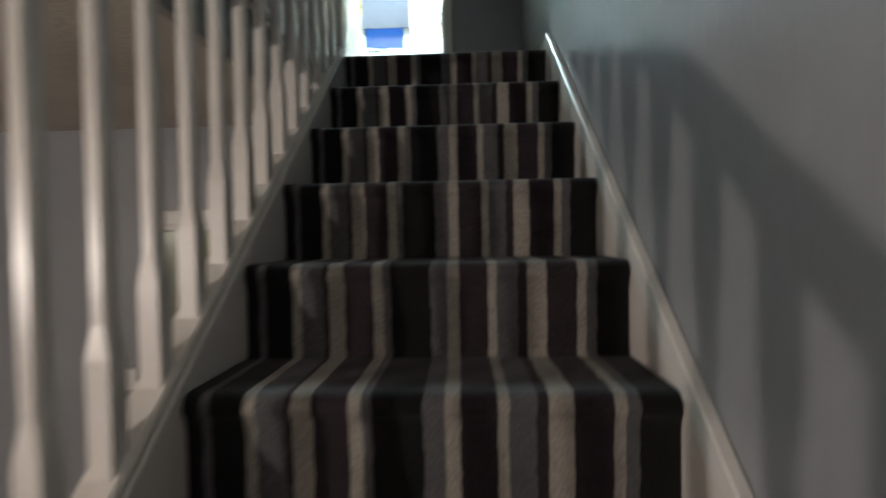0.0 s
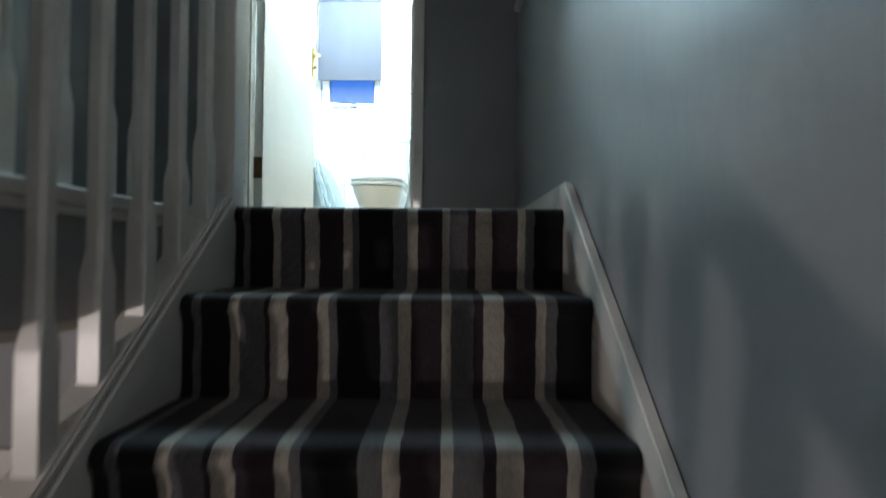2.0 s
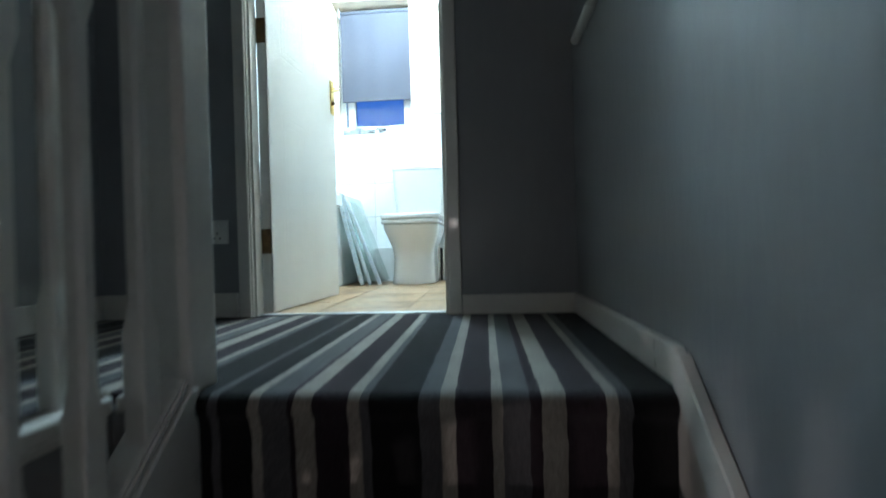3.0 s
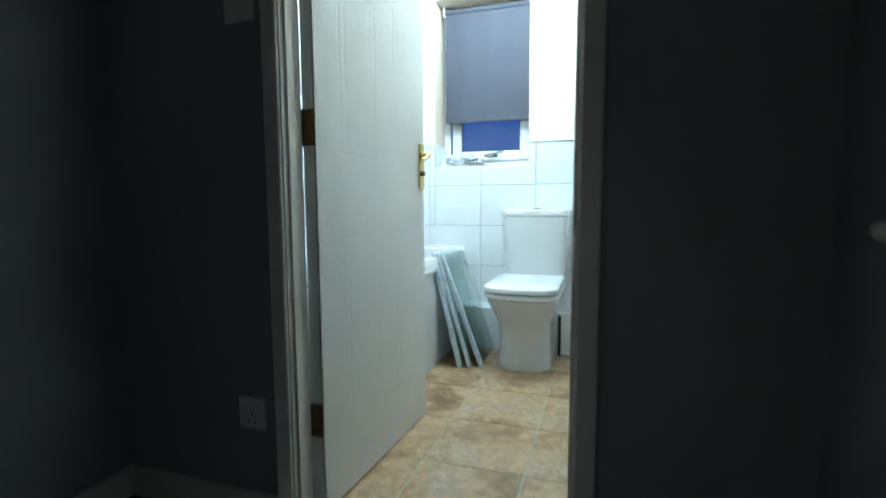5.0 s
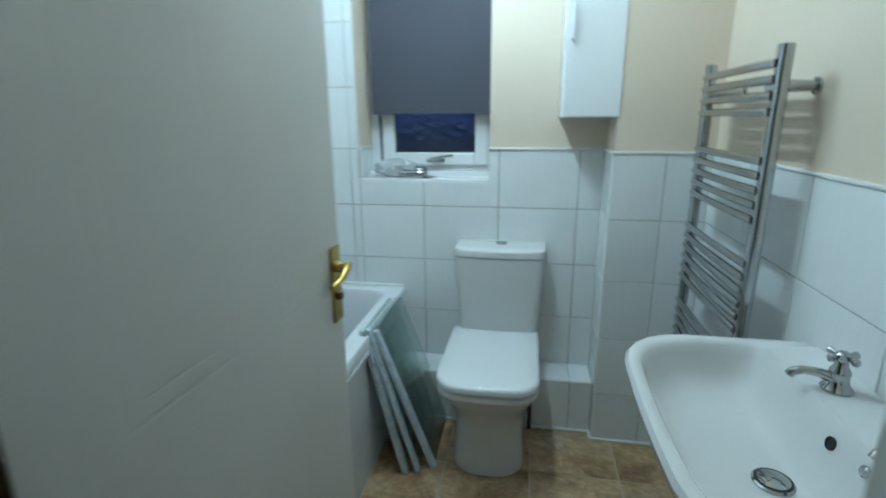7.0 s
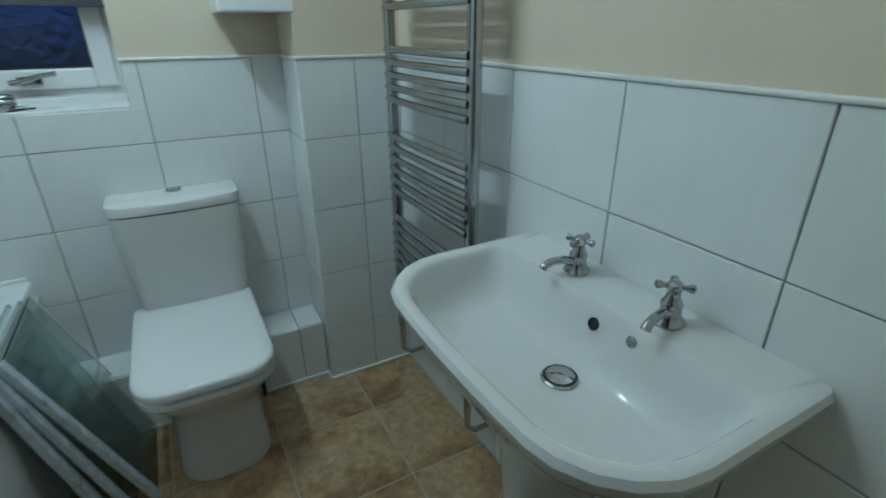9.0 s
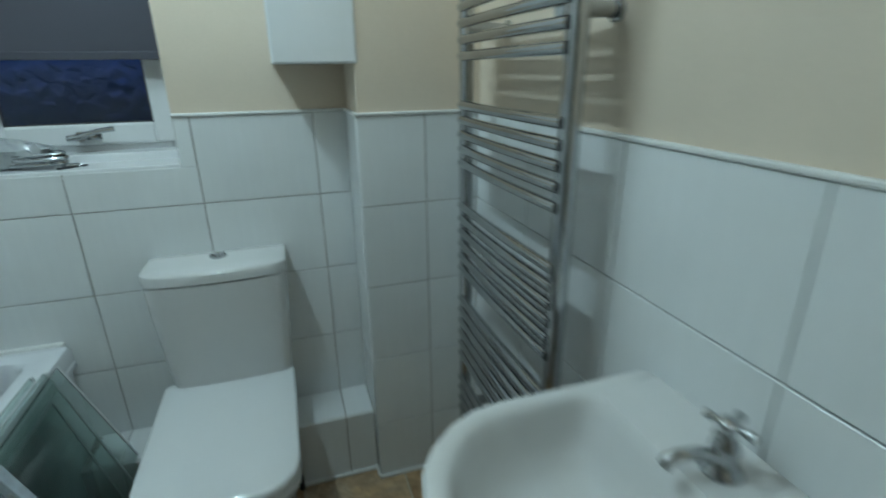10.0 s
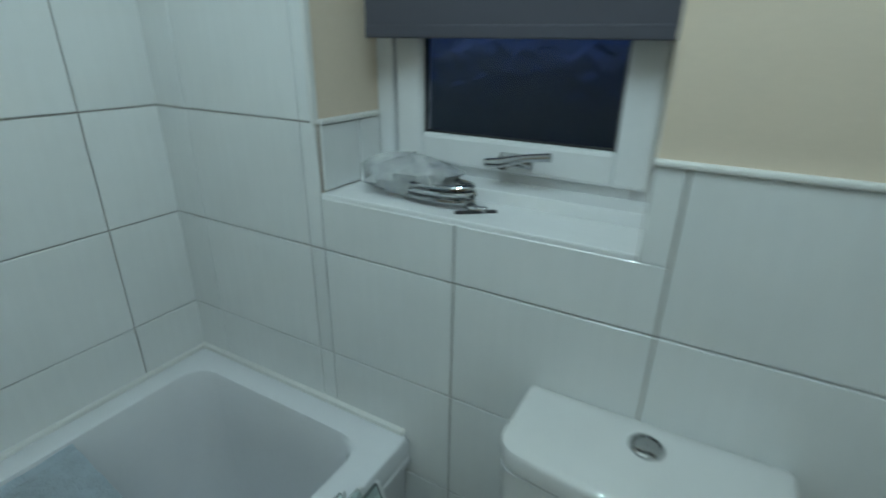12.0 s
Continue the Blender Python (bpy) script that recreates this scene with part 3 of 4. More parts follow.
# ---- bathroom doorway and door ----
OX0, OX1 = -0.742, -0.035
door_trim = structure("trim_bathroom_doorway", boxes((OX0 - 0.05, OX0 - 0.004, 0.922, END, 0.0, 2.05), (OX1 + 0.004, OX1 + 0.05, 0.922, END, 0.0, 2.05),
                      (OX0 - 0.004, OX1 + 0.004, 0.922, END, 2.004, 2.05), bevel=0.005), GLOSS, "cream-white gloss architrave round the bathroom doorway", "trim")
structure("trim_bathroom_lining", boxes((OX0 - 0.028, OX0, 0.93, 1.014, 0.0, 2.0), (OX1, OX1 + 0.03, 0.93, 1.014, 0.0, 2.0), (OX0 - 0.028, OX1 + 0.03, 0.93, 1.014, 2.0, 2.02),
          (OX0, OX0 + 0.008, 0.945, 0.972, 0.0, 1.988), (OX1 - 0.008, OX1, 0.945, 0.972, 0.0, 1.988), bevel=0.002), GLOSS, "white gloss door lining with stops", "trim")
structure("trim_threshold", boxes((OX0, OX1, 0.968, 0.998, -0.002, 0.006), bevel=0.002), ALU, "aluminium threshold strip between carpet and vinyl", "trim")
structure("trim_strike_plate", boxes((OX1 - 0.0015, OX1, 0.98, 1.01, 0.98, 1.06)), BRASS, "brass strike plate in the door lining", "trim")


def bathroom_door():
    th = empty("door_1", -0.704, 1.018, 0.006)
    th.matrix_basis = pose(-0.704, 1.018, 0.006, 0, 0, 87.0)
    w, h, t = 0.708, 1.985, 0.040
    bm = bmesh.new()
    us = [0.0, 0.115, 0.325, 0.445, 0.620, w]
    zs = [0.0, 0.19, 0.775, 1.010, 1.86, h]
    box(bm, 0, w, 0.004, t, 0, h)
    # the moulded face: flat stiles and rails, panels sunk with a stepped moulding
    for i in range(5):
        for j in range(5):
            u0, u1, z0, z1 = us[i], us[i + 1], zs[j], zs[j + 1]
            if i in (1, 3) and j in (1, 3):
                rings = []
                for inset, d in ((0, 0.0), (0.003, 0.0004), (0.006, 0.0004), (0.009, 0.0), (0.030, 0.0001), (0.033, 0.0004), (0.037, 0.0)):
                    rings.append([(u0 + inset, d, z0 + inset), (u1 - inset, d, z0 + inset), (u1 - inset, d, z1 - inset), (u0 + inset, d, z1 - inset)])
                loft(bm, rings, False, True)
            else:
                bm.faces.new([bm.verts.new(p) for p in ((u0, 0, z0), (u1, 0, z0), (u1, 0, z1), (u0, 0, z1))])
    bmesh.ops.remove_doubles(bm, verts=bm.verts[:], dist=0.0002)
    part("leaf", bm, DOOR_PAINT, th, "white moulded panel door leaf")
    for z in (0.27, 1.07, 1.72):
        bm = boxes((-0.003, 0.0, 0.003, t - 0.001, z - 0.047, z + 0.047), (-0.036, -0.003, t + 0.0, t + 0.003, z - 0.047, z + 0.047))
        tube(bm, ((-0.004, t + 0.003, z - 0.047), (-0.004, t + 0.003, z + 0.047)), 0.006, 10)
        part("hinge", bm, OLD_BRASS, th, "tarnished brass butt hinge")
    hd = part("door_handle", boxes((0.656, 0.698, -0.007, 0.0, 0.925, 1.098), bevel=0.002), BRASS, th, "polished brass lever handle on a long plate")
    bm = bmesh.new()
    tube(bm, ((0.677, -0.004, 1.052), (0.677, -0.03, 1.052)), [0.013, 0.010], 14)
    tube(bm, ((0.677, -0.028, 1.055), (0.682, -0.032, 1.056), (0.668, -0.034, 1.049), (0.645, -0.034, 1.038), (0.622, -0.031, 1.030), (0.606, -0.028, 1.028)), [0.008, 0.010, 0.0085, 0.0068, 0.0066, 0.0075], 12)
    tube(bm, ((0.677, -0.026, 1.052), (0.677, -0.037, 1.054)), [0.0095, 0.010], 14)
    part("lever", bm, BRASS, hd, "", True)
    bm = bmesh.new()
    tube(bm, ((0.677, -0.005, 0.985), (0.677, -0.016, 0.985)), [0.011, 0.009], 14)
    part("thumb_turn", bm, OLD_BRASS, hd, "", True)
    hd2 = part("door_handle", boxes((0.656, 0.698, t, t + 0.007, 0.925, 1.098), bevel=0.002), BRASS, th, "polished brass lever handle on a long plate")
    bm = bmesh.new()
    tube(bm, ((0.677, t, 1.052), (0.677, t + 0.05, 1.054), (0.628, t + 0.055, 1.046), (0.578, t + 0.05, 1.043)), 0.0095, 12)
    part("lever", bm, BRASS, hd2, "", True)
    tagged(th, "white moulded panel bathroom door standing open with brass handle", "door", "", "structure")


bathroom_door()


# ---- window, blind and sill ----
def window():
    th = empty("window_1", (WX0 + WX1) / 2, FAR + 0.19, WZ0)
    cx = (WX0 + WX1) / 2
    hw, ht = (WX1 - WX0) / 2, WZ1 - WZ0
    fw = 0.045

    def fr(x0, x1, z0, z1, w, y0, y1, b=0.006):
        return boxes((x0, x0 + w, y0, y1, z0, z1), (x1 - w, x1, y0, y1, z0, z1), (x0 + w, x1 - w, y0, y1, z0, z0 + w), (x0 + w, x1 - w, y0, y1, z1 - w, z1), bevel=b)
    part("window_frame", fr(-hw, hw, 0.0, ht, fw, 0.0, 0.06), UPVC, th, "white plastic window frame")
    sx0, sx1, sz0 = -hw + 0.062, hw - 0.022, 0.044
    sash = part("sash", fr(sx0, sx1, sz0, ht - 0.03, 0.062, -0.018, 0.03, 0.008), UPVC, th, "white plastic opening sash")
    part("gasket", fr(sx0 + 0.06, sx1 - 0.06, sz0 + 0.06, ht - 0.09, 0.006, -0.004, 0.006, 0.0), RUBBER, sash)
    pane = part("pane", boxes((sx0 + 0.058, sx1 - 0.058, 0.006, 0.018, sz0 + 0.058, ht - 0.088)), PANE, sash, "leaf-patterned obscured glass pane")
    pane.visible_shadow = False
    hx = 0.026
    bm = boxes((hx - 0.02, hx + 0.045, -0.03, -0.018, sz0 + 0.016, sz0 + 0.042), bevel=0.003)
    tube(bm, ((hx, -0.025, sz0 + 0.03), (hx, -0.06, sz0 + 0.03)), [0.013, 0.014], 14)
    tube(bm, ((hx - 0.034, -0.058, sz0 + 0.026), (hx, -0.06, sz0 + 0.03), (hx + 0.045, -0.062, sz0 + 0.044), (hx + 0.09, -0.06, sz0 + 0.05)), [0.008, 0.010, 0.007, 0.008], 12)
    part("window_handle", bm, CHROME, sash, "chrome lever window handle", True)
    part("window_sill", boxes((-hw, hw, -0.19 - 0.006, -0.075, -0.012, 0.0), (-hw, hw, -0.075, 0.0, -0.012, 0.024), bevel=0.003), UPVC, th, "white window sill with tiled edge")
    tagged(th, "white plastic window with obscured glass in a deep reveal", "window", "", "structure")


window()


def roller_blind():
    th = empty("roller_blind", -0.707, 3.0, 1.388)
    w = 0.277
    bm = bmesh.new()
    rings = []
    for i in range(25):
        x = -w + 2 * w * i / 24
        rings.append([(x, 0.001 * math.sin(i * 0.9), 0.0), (x, 0.001 * math.sin(i * 0.9), 0.69), (x, 0.0025 + 0.001 * math.sin(i * 0.9), 0.69), (x, 0.0025 + 0.001 * math.sin(i * 0.9), 0.0)])
    loft(bm, rings)
    part("fabric", bm, BLIND, th, "dark slate fabric")
    part("bottom_bar", boxes((-w, w, -0.004, 0.007, 0.0, 0.022), bevel=0.003), BLIND, th, "fabric-covered hem bar")
    bm = bmesh.new()
    tube(bm, ((-w - 0.004, 0.01, 0.697), (w + 0.004, 0.01, 0.697)), 0.019, 16)
    part("roller", bm, BLIND, th, "", True)
    for s in (-1, 1):
        part("bracket", boxes((s * (w + 0.008) - 0.004, s * (w + 0.008) + 0.004, -0.016, 0.036, 0.667, 0.737), bevel=0.002), UPVC, th)
    tagged(th, "dark slate roller blind drawn most of the way down", "blind")


roller_blind()


def sill_bag():
    th = empty("plastic_bag", -0.872, 2.965, WZ0)
    bm = bmesh.new()
    rings = []
    for j in range(9):
        a = math.pi * j / 8
        ring = []
        for i in range(28):
            b = 2 * math.pi * i / 28
            k = 1 + 0.34 * noise.noise((3 * math.cos(b), 3 * math.sin(b), j * 0.9)) + 0.16 * noise.noise((9 * math.cos(b), 9 * math.sin(b), j * 2.1))
            ring.append((0.105 * k * math.cos(b) * max(0.02, math.sin(a)) + 0.01 * j / 8, 0.052 * k * math.sin(b) * max(0.02, math.sin(a)),
                         0.040 + 0.039 * math.cos(math.pi - a) * (1 + 0.45 * noise.noise((i * 0.9, j * 0.9, 3)))))
        rings.append(ring)
    loft(bm, rings)
    part("film", bm, BAG, th, "", True)
    tagged(th, "crumpled whitish plastic bag lying on the window sill", "bag")
    th = empty("shower_hose", -0.79, 2.946, WZ0)
    bm = bmesh.new()
    pts = [((0.074 - 0.002 * (k % 3)) * math.cos(k * 0.28) * (1 - 0.0006 * k), (0.026 - 0.002 * (k % 2)) * math.sin(k * 0.28), 0.006 + 0.0055 * k * 0.28 / 3.0) for k in range(74)]
    tube(bm, pts, 0.0052, 8)
    part("hose", bm, CHROME, th, "", True)
    bm = bmesh.new()
    tube(bm, ((0.058, 0.0, 0.005), (0.075, -0.012, 0.005), (0.1, -0.004, 0.005)), [0.006, 0.007, 0.0065], 10)
    part("hose_end", bm, CHROME, th, "", True)
    tagged(th, "coiled chrome chain hose on the window sill", "hose")
    th = empty("metal_strip", -0.70, 2.935, WZ0)
    part("strip", boxes((-0.045, 0.03, -0.004, 0.004, 0.0, 0.005), bevel=0.001, ), RUBBER, th)
    th.matrix_basis = pose(-0.70, 2.935, WZ0, 0, 0, 38)
    tagged(th, "thin dark metal strip lying on the sill", "metal strip")


sill_bag()


# ---- toilet ----
def toilet():
    cx = -0.377
    th = empty("toilet", cx, 2.6, 0.0)

    def ol(w, y0, y1, z, rf, rb=0.02, bow=0.0):
        return outline(-w / 2, w / 2, y0 - 2.6, y1 - 2.6, (rf, rf, rb, rb), z, bow)
    bm = bmesh.new()
    loft(bm, [ol(0.286, 2.358, 2.74, 0.0, 0.11, 0.03), ol(0.290, 2.355, 2.74, 0.010, 0.11, 0.03), ol(0.280, 2.365, 2.76, 0.05, 0.11, 0.03), ol(0.270, 2.375, 2.78, 0.12, 0.11, 0.03),
              ol(0.269, 2.378, 2.80, 0.19, 0.11, 0.03), ol(0.280, 2.365, 2.82, 0.235, 0.112, 0.03), ol(0.305, 2.338, 2.84, 0.275, 0.115, 0.03), ol(0.335, 2.308, 2.86, 0.318, 0.12, 0.03),
              ol(0.355, 2.276, 2.875, 0.356, 0.12, 0.03), ol(0.363, 2.266, 2.878, 0.385, 0.12, 0.03), ol(0.350, 2.278, 2.872, 0.391, 0.115, 0.03)])
    part("pan", bm, CERAMIC, th, "", True)
    bm = bmesh.new()
    loft(bm, [ol(0.362, 2.266, 2.755, 0.392, 0.086, 0.02, 0.012), ol(0.376, 2.256, 2.757, 0.397, 0.088, 0.02, 0.012), ol(0.376, 2.256, 2.757, 0.412, 0.088, 0.02, 0.012), ol(0.366, 2.264, 2.754, 0.418, 0.086, 0.02, 0.012)])
    part("seat", bm, LID, th, "white plastic seat", True)
    bm = bmesh.new()
    loft(bm, [ol(0.364, 2.264, 2.768, 0.421, 0.086, 0.02, 0.012), ol(0.378, 2.253, 2.772, 0.427, 0.09, 0.02, 0.012), ol(0.380, 2.252, 2.772, 0.444, 0.09, 0.02, 0.012),
              ol(0.376, 2.256, 2.77, 0.451, 0.088, 0.02, 0.012), ol(0.364, 2.266, 2.766, 0.4555, 0.084, 0.02, 0.012), ol(0.2, 2.4, 2.7, 0.458, 0.06, 0.02, 0.005)])
    part("lid", bm, LID, th, "white plastic lid, closed", True)
    bm = bmesh.new()
    loft(bm, [ol(0.335, 2.745, 2.879, 0.40, 0.03, 0.008, 0.008), ol(0.345, 2.738, 2.879, 0.46, 0.03, 0.008, 0.01), ol(0.357, 2.727, 2.879, 0.55, 0.03, 0.008, 0.012),
              ol(0.376, 2.716, 2.879, 0.70, 0.03, 0.008, 0.014), ol(0.381, 2.714, 2.879, 0.793, 0.03, 0.008, 0.012)])
    bmesh.ops.translate(bm, vec=(0.013, 0, 0), verts=bm.verts[:])
    part("cistern", bm, CERAMIC, th, "", True)
    bm = bmesh.new()
    loft(bm, [ol(0.384, 2.720, 2.879, 0.796, 0.032, 0.01, 0.016), ol(0.387, 2.717, 2.881, 0.798, 0.034, 0.01, 0.018), ol(0.388, 2.716, 2.881, 0.824, 0.034, 0.01, 0.018),
              ol(0.386, 2.718, 2.879, 0.830, 0.032, 0.01, 0.015), ol(0.37, 2.727, 2.872, 0.833, 0.028, 0.01, 0.013), ol(0.25, 2.76, 2.85, 0.835, 0.02, 0.01, 0.006)])
    bmesh.ops.translate(bm, vec=(0.013, 0, 0), verts=bm.verts[:])
    part("cistern_lid", bm, CERAMIC, th, "", True)
    bm = bmesh.new()
    lathe(bm, ((0.025, 0.833), (0.025, 0.839), (0.021, 0.841), (0.02, 0.838), (0.0, 0.838)), 22, pose(0.016, 0.218, 0))
    fl = part("flush_button", bm, CHROME, th, "chrome dual flush button", True)
    for s in (-1, 1):
        part("button_half", boxes((0.016 + min(s * 0.0015, s * 0.014), 0.016 + max(s * 0.0015, s * 0.014), 0.205, 0.231, 0.838, 0.8415), bevel=0.001), CHROME, fl)
    for s in (-1, 1):
        bm = bmesh.new()
        tube(bm, ((s * 0.1 - 0.03, 0.172, 0.432), (s * 0.1 + 0.03, 0.172, 0.432)), 0.011, 10)
        part("hinge", bm, CHROME, th, "", True)
    bm = bmesh.new()
    tube(bm, ((0.165, 0.10, 0.0), (0.165, 0.10, 0.23)), 0.009, 10)
    part("inlet_pipe", bm, RUBBER, th, "dark inlet pipe", True)
    tagged(th, "white close-coupled toilet with its squared lid down", "toilet")


toilet()


# ---- bath ----
def bath():
    x0, x1, y0, y1 = BATH_L + 0.008, -0.818, 1.19, FAR - 0.008
    th = empty("bathtub", (x0 + x1) / 2, (y0 + y1) / 2, 0.0)
    cx, cy = (x0 + x1) / 2, (y0 + y1) / 2

    def ol(i, z, r, back=0.0):
        return outline(x0 - cx + i, x1 - cx - i * 1.15, y0 - cy + i + back, y1 - cy - i, (r,) * 4, z)
    bm = bmesh.new()
    loft(bm, [ol(0.0, 0.535, 0.006), ol(-0.001, 0.572, 0.008), ol(0.004, 0.586, 0.012), ol(0.014, 0.59, 0.015), ol(0.058, 0.589, 0.05), ol(0.066, 0.585, 0.06), ol(0.072, 0.57, 0.065),
              ol(0.085, 0.45, 0.075, 0.02), ol(0.105, 0.26, 0.09, 0.08), ol(0.13, 0.19, 0.10, 0.16), ol(0.19, 0.172, 0.10, 0.2), ol(0.25, 0.168, 0.08, 0.2)], False, True)
    part("tub", bm, ACRYLIC, th, "", True)
    part("side_panel", boxes((x1 - cx - 0.03, x1 - cx - 0.014, y0 - cy, y1 - cy, 0.0, 0.52), bevel=0.003), ACRYLIC, th, "plain white bath side panel")
    part("panel_lip", boxes((x1 - cx - 0.016, x1 - cx + 0.003, y0 - cy, y1 - cy, 0.515, 0.535), bevel=0.003), ACRYLIC, th)
    part("end_panel", boxes((x0 - cx, x1 - cx - 0.03, y0 - cy, y0 - cy + 0.014, 0.0, 0.53)), ACRYLIC, th)
    bm = bmesh.new()
    lathe(bm, ((0.032, 0.170), (0.03, 0.175), (0.02, 0.173), (0.0, 0.172)), 18, pose(0.02, -0.42, 0))
    part("waste", bm, CHROME, th, "", True)
    tagged(th, "white acrylic bath fitted along the tiled wall", "bath")


bath()


# ---- glass screen panels leaning on the bath ----
def glass_panel(fx, fy, tx, ty, length, rail, label):
    """A framed sheet whose near edge stands on the floor at (fx, fy) and leans on the bath rim at (tx, ty)."""
    th = empty("glass_panel", fx, fy, 0.0)
    a = Vector((fx, fy, 0.004))
    up = (Vector((tx, ty, 0.606)) - a).normalized()
    along = Vector((0.0, 1.0, 0.0))
    along = (along - up * along.dot(up)).normalized()
    nor = along.cross(up).normalized()
    m = Matrix((along, nor, up)).transposed().to_4x4()
    th.matrix_basis = Matrix.Translation(a) @ m
    h = 0.625
    part("pane", boxes((0.012, length, -0.003, 0.003, 0.008, h - 0.006), bevel=0.0008), CLEAR, th, "greenish clear glass sheet")
    part("edge_profile", boxes((-0.008, 0.022, -rail, rail, 0, h), bevel=0.002), PROFILE, th, "pale blue filmed edge profile")
    for k in range(8):
        part("fixing", boxes((-0.0105, -0.0075, -rail * 0.55, rail * 0.55, 0.05 + k * 0.08, 0.066 + k * 0.08), bevel=0.001), ALU, th)
    part("seal", boxes((length, length + 0.008, -0.004, 0.004, 0.008, h - 0.006)), UPVC, th)
    tagged(th, label, "glass panel", "leaning glass panels")


glass_panel(-0.695, 2.318, -0.842, 2.32, 0.36, 0.011, "framed glass shower panel leaning against the bath")
glass_panel(-0.648, 2.335, -0.828, 2.34, 0.37, 0.008, "framed glass shower panel stacked on another")
glass_panel(-0.590, 2.368, -0.812, 2.36, 0.38, 0.010, "framed glass shower panel at the front of the stack")


def wrapped_panel():
    """A further panel in its film, lying across the bath's inside."""
    th = empty("wrapped_panel", -1.19, 2.1, 0.50)
    th.matrix_basis = pose(-1.20, 2.12, 0.485, 0, 21, 0)
    part("sheet", boxes((-0.225, 0.225, -0.36, 0.36, -0.004, 0.004), bevel=0.001), CLEAR, th)
    part("edge_profile", boxes((-0.235, -0.2, -0.36, 0.36, -0.012, 0.012), bevel=0.002), ALU, th)
    part("edge_profile", boxes((-0.2, 0.225, 0.335, 0.362, -0.012, 0.012), bevel=0.002), ALU, th)
    bm = bmesh.new()
    n = 34
    vs = [[bm.verts.new((-0.24 + 0.48 * i / n, -0.37 + 0.75 * j / n, 0.020 + 0.012 * noise.noise((i * 0.45, j * 0.38, 5.0)) + 0.007 * noise.noise((i * 1.1, j * 0.9, 2.0)))) for j in range(n + 1)] for i in range(n + 1)]
    for i in range(n):
        for j in range(n):
            bm.faces.new((vs[i][j], vs[i + 1][j], vs[i + 1][j + 1], vs[i][j + 1]))
    bmesh.ops.solidify(bm, geom=bm.faces[:], thickness=0.001)
    part("film", bm, FILM, th, "pale blue protective film", True)
    tagged(th, "film-wrapped glass panel lying across the bath", "glass panel", "leaning glass panels")


wrapped_panel()


